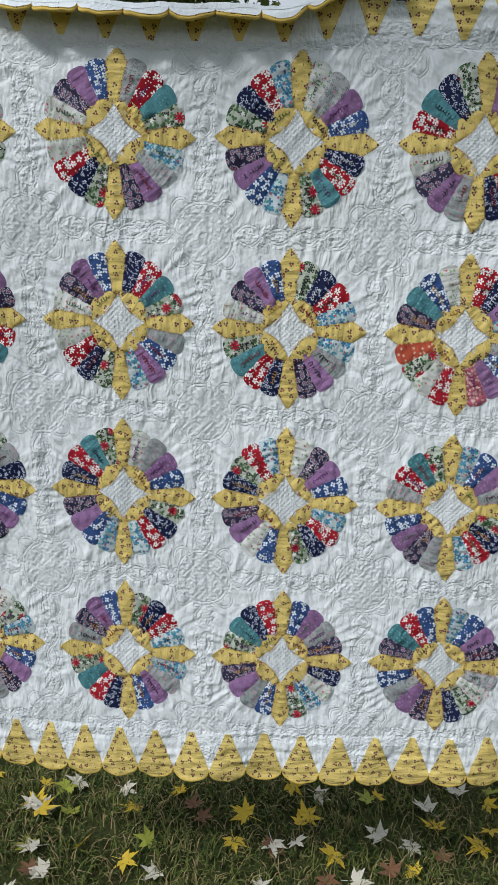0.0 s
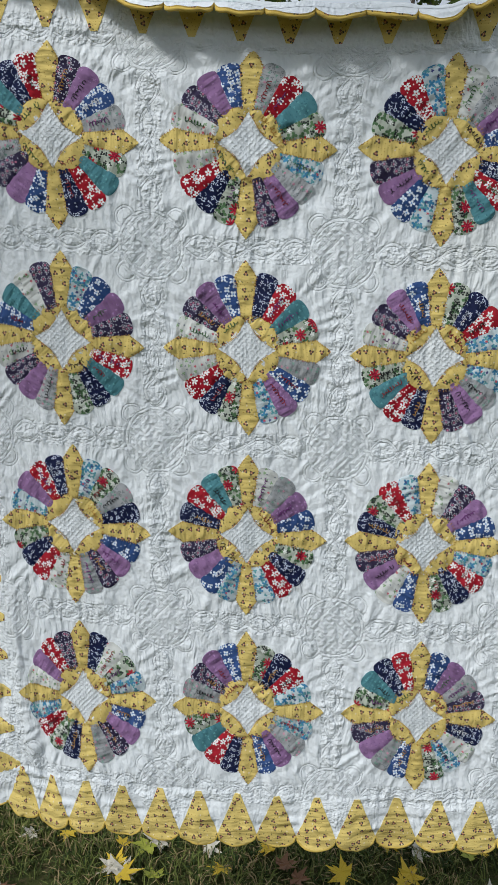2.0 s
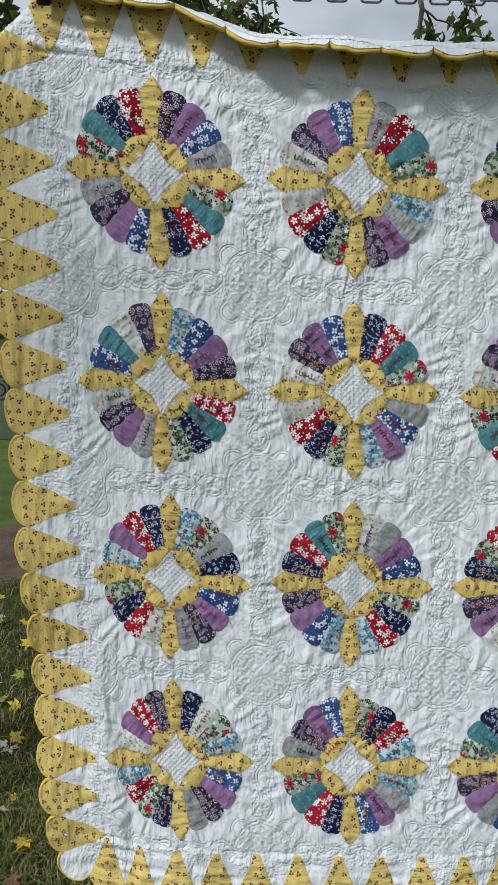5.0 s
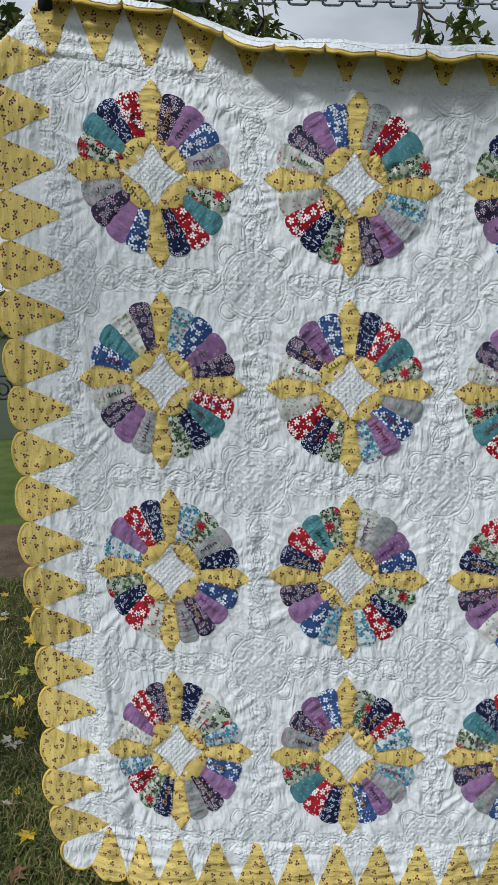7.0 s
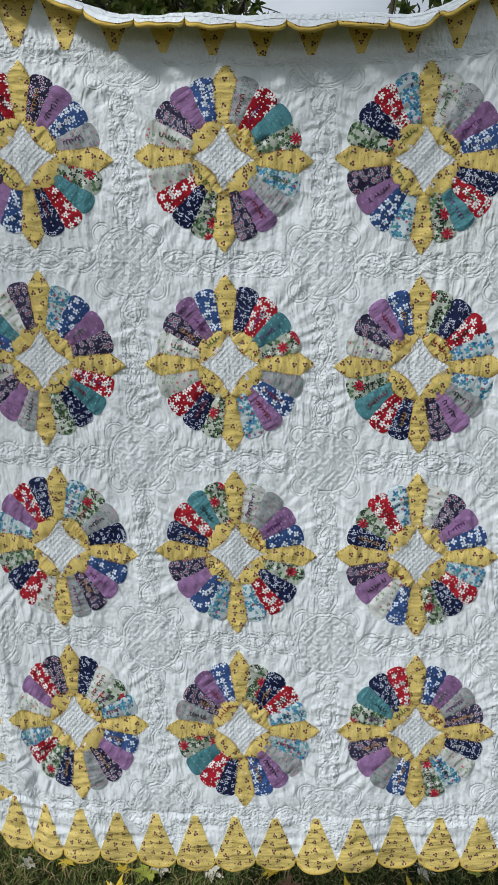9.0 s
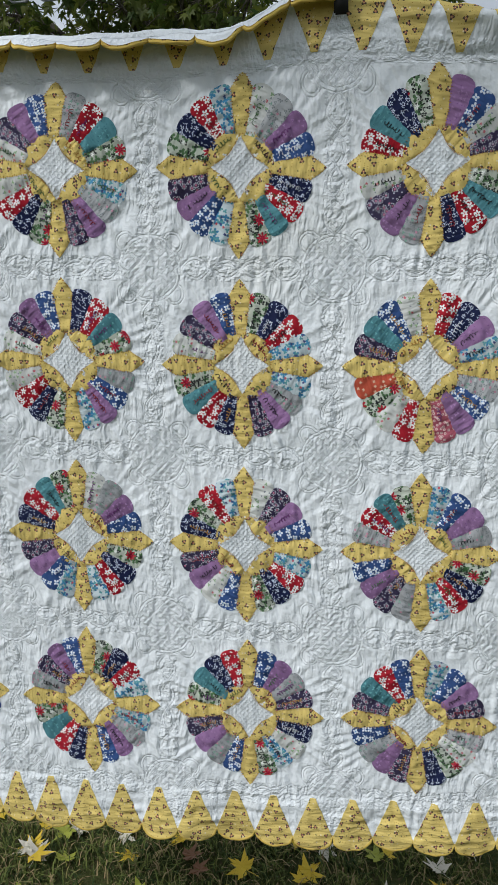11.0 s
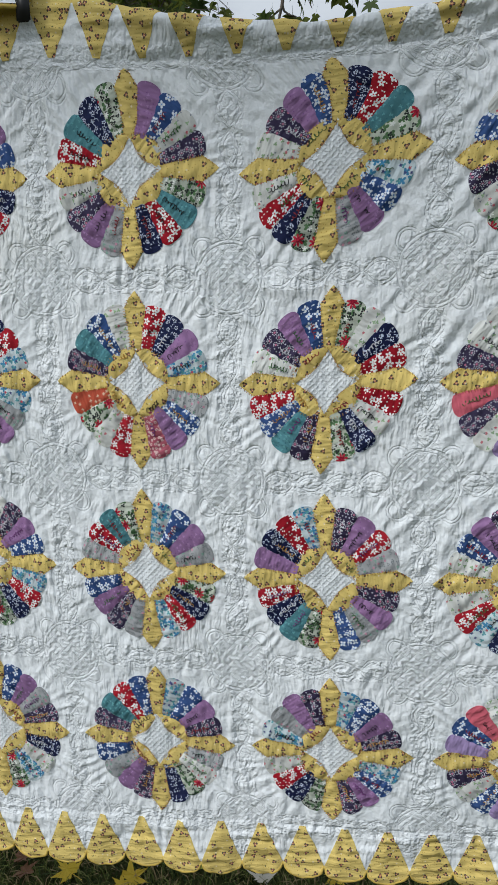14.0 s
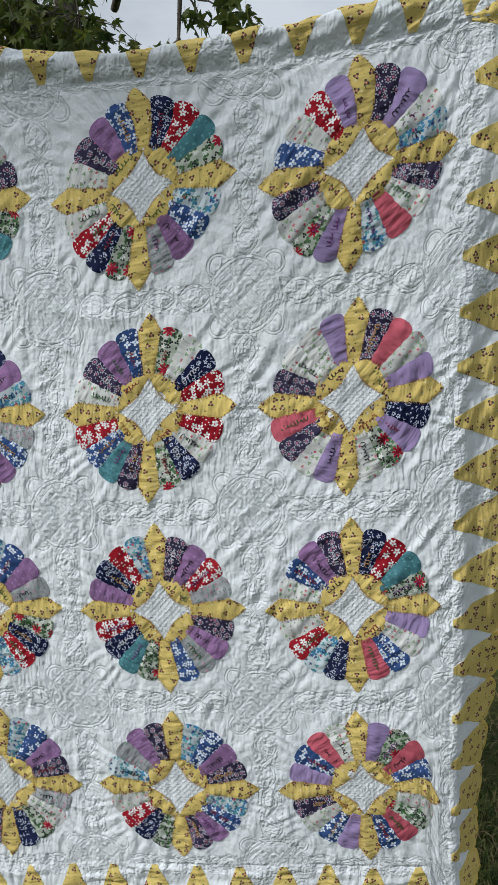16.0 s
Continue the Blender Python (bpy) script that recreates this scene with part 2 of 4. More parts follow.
def white_cloth(name):
    g = Nodes(name)
    uv = g.uv()
    blotch = g.noise(uv, 3.2, 4.0)
    col = g.mix(g.step(blotch, 0.35, 0.75), (0.76, 0.79, 0.81), (0.71, 0.745, 0.765))
    stain = g.step(g.noise(uv, 1.7, 2.0), 0.60, 0.78, 0.0, 0.20)
    col = g.mix(stain, col, (0.66, 0.63, 0.53))
    fuzz = Q(g, g.noise(uv, 330.0, 2.0))
    swirl = g.n.new("ShaderNodeTexNoise")
    g.put(swirl.inputs["Vector"], uv)
    swirl.inputs["Scale"].default_value = 9.0
    bent = g.vmath("ADD", uv, g.vmath("MULTIPLY", g.vmath("SUBTRACT", swirl.outputs["Color"], (0.5, 0.5, 0.5)), (0.05, 0.05, 0.0)))
    upright = Q(g, g.noise(g.vmath("MULTIPLY", bent, (1.0, 0.30, 1.0)), 105.0, 1.0, 0.5))
    fine = Q(g, g.noise(g.vmath("MULTIPLY", bent, (1.0, 0.55, 1.0)), 170.0, 3.0, 0.6))
    lines, dense = quilting(g, uv)
    patchy = Q(g, g.step(g.noise(uv, 7.0, 2.0), 0.36, 0.64, 0.45, 1.25))
    lumps = Q(g, g.noise(uv, 150.0, 1.0))
    height = upright * patchy * 4.8 + fine * 0.9 + fuzz * 0.15 + lumps * (dense * 3.8 + 1.4) - lines * 1.5
    g.bump(height.v, 1.0, 0.001)
    return g.done(col, 0.9, 0.0, 0.15)


CLOTH = white_cloth("white_quilted_cotton")
THREADS = {}
for tname, tcol in (("black", (0.012, 0.012, 0.014)), ("dark_red", (0.22, 0.015, 0.02)), ("white", (0.62, 0.62, 0.66)), ("green", (0.04, 0.12, 0.035)), ("gold", (0.42, 0.22, 0.04)), ("violet", (0.14, 0.03, 0.16))):
    tg = Nodes(tname + "_thread")
    tg.bump(tg.noise(tg.coord(), 900.0, 2.0), 0.3, 0.0006)
    THREADS[tname] = tg.done(tg.mix(tg.noise(tg.coord(), 160.0), tuple(c * 0.8 for c in tcol), tuple(min(1, c * 1.25) for c in tcol)), 0.6, 0.0, 0.3)


# ---- mesh helpers ----
def raw_mesh(name, verts, faces, mat, uvs=None, smooth=True):
    """A mesh from arrays of vertices and quads or triangles (a triangle repeats no corner)."""
    me = bpy.data.meshes.new(name)
    me.from_pydata(np.asarray(verts, float).tolist(), [], [tuple(f) for f in faces])
    if uvs is not None:
        layer = me.uv_layers.new(name="UVMap")
        idx = np.empty(len(me.loops), np.int32)
        me.loops.foreach_get("vertex_index", idx)
        layer.data.foreach_set("uv", np.asarray(uvs, np.float32)[idx].ravel())
    me.materials.append(mat)
    if smooth:
        me.polygons.foreach_set("use_smooth", np.ones(len(me.polygons), bool))
    me.update()
    return me


def child(name, me, parent, label=""):
    ob = new(name, me)
    ob.parent = parent
    if label:
        tagged(ob, label)
    return ob


def part(name, bm, mat, parent, label="", smooth=True):
    """Links a bmesh as one mesh under a thing or a part."""
    me = bpy.data.meshes.new(name)
    bm.normal_update()
    bm.to_mesh(me)
    bm.free()
    me.materials.append(mat)
    if smooth:
        me.polygons.foreach_set("use_smooth", np.ones(len(me.polygons), bool))
    return child(name, me, parent, label)


def grid_faces(n, m, base=0):
    """Quads of an n by m lattice of vertices, row by row."""
    i = np.arange(n - 1)[:, None] * m + np.arange(m - 1)[None, :] + base
    return np.stack([i, i + 1, i + m + 1, i + m], -1).reshape(-1, 4)


def vnoise(x, y, seed=0):
    """Smooth value noise in -1..1 on arrays."""
    table = np.random.RandomState(seed).uniform(-1, 1, (256, 256))
    xi, yi = np.floor(x).astype(int), np.floor(y).astype(int)
    fx, fy = x - xi, y - yi
    fx, fy = fx * fx * (3 - 2 * fx), fy * fy * (3 - 2 * fy)
    a, b = table[xi % 256, yi % 256], table[(xi + 1) % 256, yi % 256]
    c, d = table[xi % 256, (yi + 1) % 256], table[(xi + 1) % 256, (yi + 1) % 256]
    return (a * (1 - fx) + b * fx) * (1 - fy) + (c * (1 - fx) + d * fx) * fy


def sstep(x, lo, hi):
    t = np.clip((x - lo) / (hi - lo), 0, 1)
    return t * t * (3 - 2 * t)


# ---- the quilt: how it hangs ----
PU, PV, Z0 = 0.3818, 0.391, 2.006          # block pitch across and down, height of the top row's centres
COLS, ROWS_N = 6, 4
BORDER, VALLEY = 0.132, 0.102              # depth of the border to the scallops' tips and to their valleys
CLIPS = (-0.53, 2.52, 5.50)                # where the clips hold the top edge, in blocks
POWERS = [(i, j) for i in range(5) for j in range(4) if i + j <= 4]
DROOP = (
    (-0.00166, 0.00165, 0.00252, -0.00045, -0.00266, -0.00228, 0.00151, -0.00016, -0.00183, 0.00057, 0.00022, -0.0004, -0.00011, 0.00016),
    (0.00501, 0.00135, -0.00145, -0.00102, -0.00245, 0.00279, 0.00106, 0.00045, -0.00332, 0.00063, 0.00059, 0.00029, -0.00047, 0.00032),
    (-0.01099, -0.00528, 0.00114, 0.0004, -0.00319, 0.00131, 0.00084, 0.00036, 0.00304, 0.00008, -0.00003, 0.00026, -0.00008, 0.00006),
)
# long creases across the cloth: from, to (blocks), height and width in metres
CREASES = ((0.30, -0.50, 1.55, 0.52, 0.006, 0.010), (0.05, -0.46, 0.70, -0.22, 0.005, 0.012), (-0.43, 2.2, -0.42, 3.6, 0.008, 0.024), (-0.28, 2.5, -0.34, 3.75, -0.005, 0.024),
           (4.35, 0.42, 5.1, -0.38, 0.005, 0.012), (4.15, 1.35, 4.75, 0.55, 0.005, 0.012), (4.40, 2.30, 4.72, 1.55, 0.004, 0.012), (3.5, 0.45, 3.9, 0.62, 0.004, 0.012), (0.46, 1.5, 0.52, 2.6, 0.005, 0.018))


def relief(U, V):
    """Height of the cloth's puckers and stitched quilting, in metres."""
    x, y = U * PU, V * PV
    big = 0.0042 * vnoise(x / 0.12 + 7, y / 0.36, 1) + 0.0013 * vnoise(x / 0.045, y / 0.10, 2)
    for k, c in enumerate(CLIPS):            # gathers that spread from the clips
        du, dv = U - c, V + 0.75
        rr = np.hypot(du, dv)
        big = big + 0.0026 * np.exp(-rr / 1.9) * vnoise(np.arctan2(dv, du) * (22 + 3 * k) + 30, rr * 1.1, 20 + k) * sstep(rr, 0.1, 0.5)
    for u0, v0, u1, v1, amp, wide in CREASES:
        ex, ey = (u1 - u0) * PU, (v1 - v0) * PV
        ln = math.hypot(ex, ey)
        along = ((x - u0 * PU) * ex + (y - v0 * PV) * ey) / ln / ln
        off = ((x - u0 * PU) * ey - (y - v0 * PV) * ex) / ln
        big = big + amp * np.exp(-((off + 0.01 * np.sin(along * 5)) / wide) ** 2) * sstep(along, -0.05, 0.25) * (1 - sstep(along, 0.75, 1.05))
    cu, cv = U - np.round(np.clip(U, 0, COLS - 1)), V - np.round(np.clip(V, 0, ROWS_N - 1))
    r, phi = np.hypot(cu, cv), np.arctan2(cv, cu)
    ray = 0.0020 * vnoise(phi * 20.0 + 40, r * 4 + 3 * np.round(U) + 11 * np.round(V), 3) * sstep(r, 0.35, 0.44) * (1 - 0.6 * sstep(r, 0.5, 0.62))
    lean = sstep(U, 3.4, 4.8) * (1 - sstep(V, 2.0, 3.2))
    flat = 1 - sstep(V, -0.5, 0.1)
    warp = 0.010 * vnoise(x / 0.09, y / 0.09, 8)
    upright = vnoise((x + warp) / 0.0125, y / 0.055, 4)
    slant = vnoise(((x + y) * 0.72 + warp) / 0.014, (x - y) / 0.075, 9)
    level = vnoise(x / 0.06, (y + warp) / 0.015, 10)
    small = 0.0020 * (upright * (1 - lean) * (1 - 0.7 * flat) + 1.25 * slant * lean + 0.8 * level * flat)
    small = small + 0.0010 * vnoise(x / 0.017, y / 0.017, 5) + 0.0005 * vnoise(x / 0.008, y / 0.009, 12)
    a, b = U - 0.5 - np.round(U - 0.5), V - 0.5 - np.round(V - 0.5)
    rc, pc = np.hypot(a, b), np.arctan2(b, a)
    line = lambda d, w=0.010: np.exp(-((d / w) ** 2))
    saw = lambda q, p: np.abs(q / p - np.round(q / p)) * p
    hatch = line(saw(a + b, 0.046) * 0.7, 0.007) + line(saw(a - b, 0.046) * 0.7, 0.007)
    groove = 0.55 * np.minimum(hatch, 1) * (rc < 0.15) + 0.7 * line(rc - 0.155) + 0.5 * line(rc - 0.172)

    def leaf(p, q, p0, p1, half):
        """Double outline of a pointed leaf from p0 to p1 along p."""
        m = np.clip((p - p0) / (p1 - p0), 0, 1)
        edge = half * np.sin(np.pi * m) ** 0.8
        on = (p > p0) & (p < p1)
        return (line(np.abs(q) - edge) + 0.8 * line(np.abs(q) - np.maximum(edge - 0.016, 0))) * on

    for p, q in ((a, b), (b, a)):
        groove += leaf(np.abs(p), q, 0.165, 0.335, 0.062) + leaf(np.abs(p), q, 0.340, 0.5, 0.044)
    lobe = np.hypot(np.abs(a) - 0.132, np.abs(b) - 0.132)
    groove += 0.6 * (line(lobe - 0.056) + 0.8 * line(lobe - 0.042)) * (rc > 0.178)
    inside = (U > -0.5) & (U < COLS - 0.5) & (V > -0.5) & (V < ROWS_N - 0.5)
    groove *= inside * (r > 0.42)
    groove += line(r - 0.425 - 0.010 * np.cos(20 * phi), 0.006) * 0.5 * inside
    edge = np.minimum(np.minimum(np.abs(U + 0.5), np.abs(COLS - 0.5 - U)), np.minimum(np.abs(V + 0.5), np.abs(ROWS_N - 0.5 - V)))
    groove += line(edge, 0.007)
    out_y = np.maximum(np.abs(V - 1.5) - 2.0, 0) * PV
    out_x = np.maximum(np.abs(U - 2.5) - 3.0, 0) * PU
    across = 0.0036 * vnoise(x / 0.06, out_y / 0.013 + 9, 6) * (out_y > 0) + 0.0026 * vnoise(out_x / 0.013, y / 0.06, 7) * (out_x > 0)
    return big + ray + small + across - 0.0010 * np.minimum(groove, 1.2)


# how the seams of the border pull away from the field: places along the seam (blocks), shift across and up (metres)
TOP_PULL = ((-0.5, 0.2, 0.7, 1.4, 1.9, 2.14, 2.38, 2.62, 2.86, 3.1, 3.4, 3.8, 4.3, 4.8, 5.1, 5.3, 5.5),
            (0.007, 0.008, 0.008, 0.006, 0.004, -0.002, -0.004, -0.005, -0.008, -0.012, -0.019, -0.025, -0.029, -0.029, -0.026, -0.029, -0.030),
            (0.004, -0.008, -0.005, 0.000, 0.004, 0.011, 0.021, 0.021, 0.013, 0.007, 0.002, -0.002, -0.006, 0.000, 0.007, 0.013, 0.026))
LEFT_PULL = ((-0.5, 0.2, 0.5, 1.2, 1.8, 2.3, 2.7, 3.1, 3.3, 3.5),
             (-0.002, 0.007, 0.006, 0.002, 0.000, 0.000, -0.008, -0.012, -0.012, -0.004),
             (0.000, -0.005, -0.009, -0.011, -0.012, -0.011, -0.008, 0.000, 0.008, 0.014))
RIGHT_PULL = ((-0.5, -0.26, 0.0, 0.5, 1.5, 2.3, 2.8, 3.1, 3.5),
              (-0.030, -0.012, -0.011, -0.009, -0.009, -0.010, -0.019, -0.024, -0.028),
              (0.026, 0.012, 0.005, 0.004, -0.003, -0.012, -0.036, -0.056, -0.088))
# how much of the top border stands before it turns over, along the seam
TURN_AT = ((2.62, 2.86, 3.1, 3.34, 3.58, 3.82, 4.06, 4.3, 4.8, 5.1, 5.5), (0.102, 0.087, 0.067, 0.053, 0.040, 0.034, 0.033, 0.037, 0.042, 0.050, 0.065))


def hang(U, V, h=0.0, rough=True):
    """World places of the quilt's points: U, V in blocks across and down from the first plate, h metres out of the cloth."""
    U, V = np.asarray(U, float), np.asarray(V, float)
    su_l, su_r = np.maximum(-0.5 - U, 0) * PU, np.maximum(U - COLS + 0.5, 0) * PU
    s_t, s_b = np.maximum(-0.5 - V, 0) * PV, np.maximum(V - ROWS_N + 0.5, 0) * PV
    # corner at the first clip is folded back along its diagonal
    fold = np.maximum(su_l + s_t - 0.118, 0) * (su_l > 0) * (s_t > 0)
    su_l, s_t2 = su_l - fold, s_t - fold
    u, v = np.clip(U - 2.5, -3.1, 3.1), np.clip(V - 1.5, -2.1, 2.1)
    dx, dy, dz = (sum(c * u**i * v**j for c, (i, j) in zip(cs, POWERS)) for cs in DROOP)
    tl = 0.04 * sstep(su_l, 0.0, 0.04)
    for (at, across, up), seam, ramp in ((TOP_PULL, U, sstep(-V, 0.22, 0.5)), (LEFT_PULL, V, sstep(-U, 0.22, 0.5) * (1 - sstep(-V, 0.22, 0.5))), (RIGHT_PULL, V, sstep(U, COLS - 0.72, COLS - 0.5) * (1 - sstep(-V, 0.22, 0.5)))):
        dx, dz = dx + ramp * np.interp(seam, at, across), dz + ramp * np.interp(seam, at, up)
    x = np.clip(U, -0.5, COLS - 0.5) * PU + dx + 0.020 * sstep(V, 1.4, 3.2) * sstep(-U, 0.15, 0.5) - su_l * np.cos(tl)
    y = dy + 0.9 * fold + su_l * np.sin(tl)
    z = Z0 - np.clip(V, -0.5, ROWS_N - 0.5) * PV + dz - s_b - 0.013 * sstep(-V, 0.41, 0.50) * sstep(U, 0.3, 1.2) + 0.010 * sstep(V, 3.1, 3.5) * sstep(U, 2.9, 3.8) * (1 - sstep(U, 4.6, 5.2))
    # right border swings back
    t = (0.12 + 0.28 * sstep(V, -0.3, 0.8) + 0.62 * sstep(V, 1.5, 3.4)) * sstep(su_r, 0.0, 0.05)
    x, y = x + su_r * np.cos(t), y + su_r * np.sin(t)
    # side borders flutter a little
    y = y + 0.010 * np.sin(V * 5.1 + 1.0) * sstep(su_l, 0, 0.13) + 0.006 * np.sin(U * 7.3) * sstep(s_b, 0, 0.12)
    # top border: upright at the clips, curling forward between the first two, folded back past the second
    fwd = 0.053 + 0.036 * (1 - sstep(np.abs(U - CLIPS[0]), 0.50, 1.05)) + 0.034 * (1 - sstep(np.abs(U - CLIPS[1]), 0.05, 0.70))
    back = np.interp(U, *TURN_AT)
    on_left = U < CLIPS[1]
    s0, turn = np.where(on_left, fwd, back), np.where(on_left, 1.0, -1.0)
    rad = np.where(on_left, 0.011 + 0.002 * np.sin(U * 9.0), 0.016)
    th = np.minimum(np.maximum(s_t2 - s0, 0) / rad, np.where(on_left, 2.2, 2.9))
    rest = np.maximum(s_t2 - s0, 0) - th * rad
    z = z + np.minimum(s_t2, s0) + rad * np.sin(th) + rest * np.cos(th)
    y = y - turn * (rad * (1 - np.cos(th)) + rest * np.sin(th))
    # past the second clip the top border leans forward from its seam
    lean = 0.45 * sstep(U, CLIPS[1] + 0.15, CLIPS[1] + 0.8) * (1 - 0.75 * sstep(U, 4.9, 5.5))
    y = y - lean * np.minimum(s_t2, s0)
    n = np.stack([np.sin(t) - np.sin(tl), -np.cos(th) * np.cos(t) * np.cos(tl), -turn * np.sin(th)], -1)
    hh = h + (relief(U, V) if rough else 0.0)
    return np.stack([x, y, z], -1) + n * np.asarray(hh)[..., None]


def cloth_patch(name, U, V, lift, mat, parent, label="", back=False, uv=None, drop=-0.002, gather=0.0022):
    """A sewn-on piece over a lattice of cloth places, with turned-down edges."""
    n, m = U.shape
    i, j = np.linspace(-1, 1, n)[:, None], np.linspace(-1, 1, m)[None, :]
    puff = lift * (1 - 0.72 * np.maximum(np.abs(i) ** 5, np.abs(j) ** 2.6))
    if uv is not None:                       # gathers across the piece, between its lines of stitching
        q = uv * 1.0
        puff = puff + gather * (vnoise(q[..., 0] / 0.022, q[..., 1] / 0.0072, 14) + 0.5 * vnoise(q[..., 0] / 0.011, q[..., 1] / 0.011, 15)) * (1 - 0.7 * np.abs(j) ** 8)
    puff = np.maximum(puff, 0.0009)
    top = hang(U, V, puff).reshape(-1, 3)
    ring = np.concatenate([np.arange(m), np.arange(1, n) * m + m - 1, (n - 1) * m + np.arange(m - 2, -1, -1), np.arange(n - 2, 0, -1) * m])
    low = hang(U, V, drop).reshape(-1, 3)[ring]
    k, base = len(ring), n * m
    faces = [tuple(f) for f in grid_faces(n, m)[:, ::-1]]
    faces += [(base + q, base + (q + 1) % k, base + k + (q + 1) % k, base + k + q) for q in range(k)]
    verts = np.concatenate([top, top[ring], low])
    uvs = np.stack([U * PU, -V * PV], -1).reshape(-1, 2) if uv is None else uv.reshape(-1, 2)
    uvs = np.concatenate([uvs, uvs[ring], uvs[ring]])
    if back:
        off = len(verts)
        verts = np.concatenate([verts, hang(U, V, drop).reshape(-1, 3)])
        uvs = np.concatenate([uvs, uvs[:base]])
        faces += [tuple(f) for f in grid_faces(n, m, off)]
    me = raw_mesh(name, verts, faces, mat, uvs)
    if back:                                 # the back of the quilt is plain white all over
        me.materials.append(CLOTH)
        slots = np.zeros(len(me.polygons), np.int32)
        slots[-(n - 1) * (m - 1):] = 1
        me.polygons.foreach_set("material_index", slots)
    return child(name, me, parent, label)


def tube(points, radius, sides=6):
    """Vertices and quads of a round cord along points."""
    p = np.asarray(points, float)
    d = np.gradient(p, axis=0)
    d /= np.linalg.norm(d, axis=1)[:, None] + 1e-9
    ref = np.where(np.abs(d[:, 1:2]) < 0.9, np.array([[0.0, 1.0, 0.0]]), np.array([[1.0, 0.0, 0.0]]))
    a = np.cross(d, ref)
    a /= np.linalg.norm(a, axis=1)[:, None] + 1e-9
    b = np.cross(d, a)
    ang = np.linspace(0, 2 * np.pi, sides, endpoint=False)
    rad = np.broadcast_to(np.asarray(radius, float), (len(p),))
    v = p[:, None] + rad[:, None, None] * (a[:, None] * np.cos(ang)[None, :, None] + b[:, None] * np.sin(ang)[None, :, None])
    i, j = np.arange(len(p) - 1)[:, None] * sides, np.arange(sides)[None, :]
    f = np.stack([i + j, i + (j + 1) % sides, i + sides + (j + 1) % sides, i + sides + j], -1).reshape(-1, 4)
    return v.reshape(-1, 3), f


quilt = tagged(new("quilt"), "white patchwork quilt with printed plates and scalloped yellow border", "quilt")
quilt.location = (0, 0, 0)


def build_top():
    """The white quilted ground of the quilt and its plain back."""
    su, sv = VALLEY / PU, VALLEY / PV
    n, m = int((ROWS_N * PV + 2 * VALLEY) / 0.0029), int((COLS * PU + 2 * VALLEY) / 0.0029)
    V, U = np.meshgrid(np.linspace(-0.5 - sv, ROWS_N - 0.5 + sv, n), np.linspace(-0.5 - su, COLS - 0.5 + su, m), indexing="ij")
    verts = hang(U, V).reshape(-1, 3)
    child("quilt_top", raw_mesh("quilt_top", verts, grid_faces(n, m)[:, ::-1].tolist(), CLOTH, np.stack([U * PU, -V * PV], -1).reshape(-1, 2)), quilt, "white cotton ground with hand quilting")
    nb, mb = 260, 370
    Vb, Ub = np.meshgrid(np.linspace(-0.5 - sv, ROWS_N - 0.5 + sv, nb), np.linspace(-0.5 - su, COLS - 0.5 + su, mb), indexing="ij")
    child("backing", raw_mesh("backing", hang(Ub, Vb, -0.0085).reshape(-1, 3), grid_faces(nb, mb).tolist(), CLOTH, np.stack([Ub * PU, -Vb * PV], -1).reshape(-1, 2)), quilt, "plain white cotton back")


build_top()

# fabrics of each plate's sixteen wedges, clockwise from the top, four to a quarter
PLATES = (
    ("KPBGFTRNBPKGFTNR", "GRTFSGPKFNRWWKPB", "WGPBNRTFSBPKFNRS", "PBWKFTRNGPKWRTNF", "NRTFSBPGFNRWWKPB", "KLWSKWCSLFWKBWRL"),
    ("SBPKRTNFGPKWBTWK", "NRTFGBPSFNRWWKPB", "FNRSSGPKNRTFWKPB", "RNPSGBPMRWFOKTBW", "FWNRRWNFKTBRWKPB", "KCWLNLFWLWKCKWWL"),
    ("SFGNBPKGWRNFSPRN", "WGPBFNRSSBPKNRTF", "WKPBSRNFBWPKNFRS", "SBPGFNRSGKPBGRTF", "KPRGKPGBFTNRPNRS", "NRTFLWBCNSRWWBPK"),
    ("NWFSBPKGNFRSWPRK", "FNRSSGPBNRTFGKPB", "BPGKNWSFBGPKFTNR", "SBPKGWFNKPGBKTRB", "SBPKSBPKFNRWSGPK", "LFCBWFCBLBWKLBCW"),
)
FILL_R0, WEDGE_R, KITE_R, SLICE = 0.160, 0.358, 0.450, math.radians(9.0)
SHOULDER = 0.372                             # where a yellow point is widest
LEAF_OUT, LEAF_IN = 0.186, 0.089             # the ring of yellow leaves: outer and inner reach
# plates sewn on askew, or drawn towards the corner by the cloth's pull
SPIN = {(0, 1): -0.05, (0, 2): -0.03, (5, 3): 0.03}
SKEW = {(4, 0): 0.07, (5, 0): 0.075, (4, 1): 0.04, (5, 1): 0.04, (0, 0): -0.03}


def stitched_bar(place, span, mat, plate, rng):
    """A plain bar of looped stitches, one thread, where a signature was sewn. place: along, aside (blocks) to U, V."""
    n = int(span / 0.0016)
    s = np.linspace(0, span, n)
    turn = s * 2 * np.pi / 0.0165
    tall = 0.0125 * (0.65 + 0.35 * np.sin(s * 97 + rng.uniform(0, 6)))
    U, V = place(s - 0.0048 * np.sin(turn), tall * np.cos(turn))
    v, f = tube(hang(U, V, 0.0034), 0.0007, 4)
    child("stitched_bar", raw_mesh("stitched_bar", v, f.tolist(), mat), plate)


PLATE_SET = {(col, row): (SPIN.get((col, row), 0.0) + 0.02 * math.sin(col * 5.3 + row * 8.9), SKEW.get((col, row), 0.0)) for col in range(COLS) for row in range(ROWS_N)}


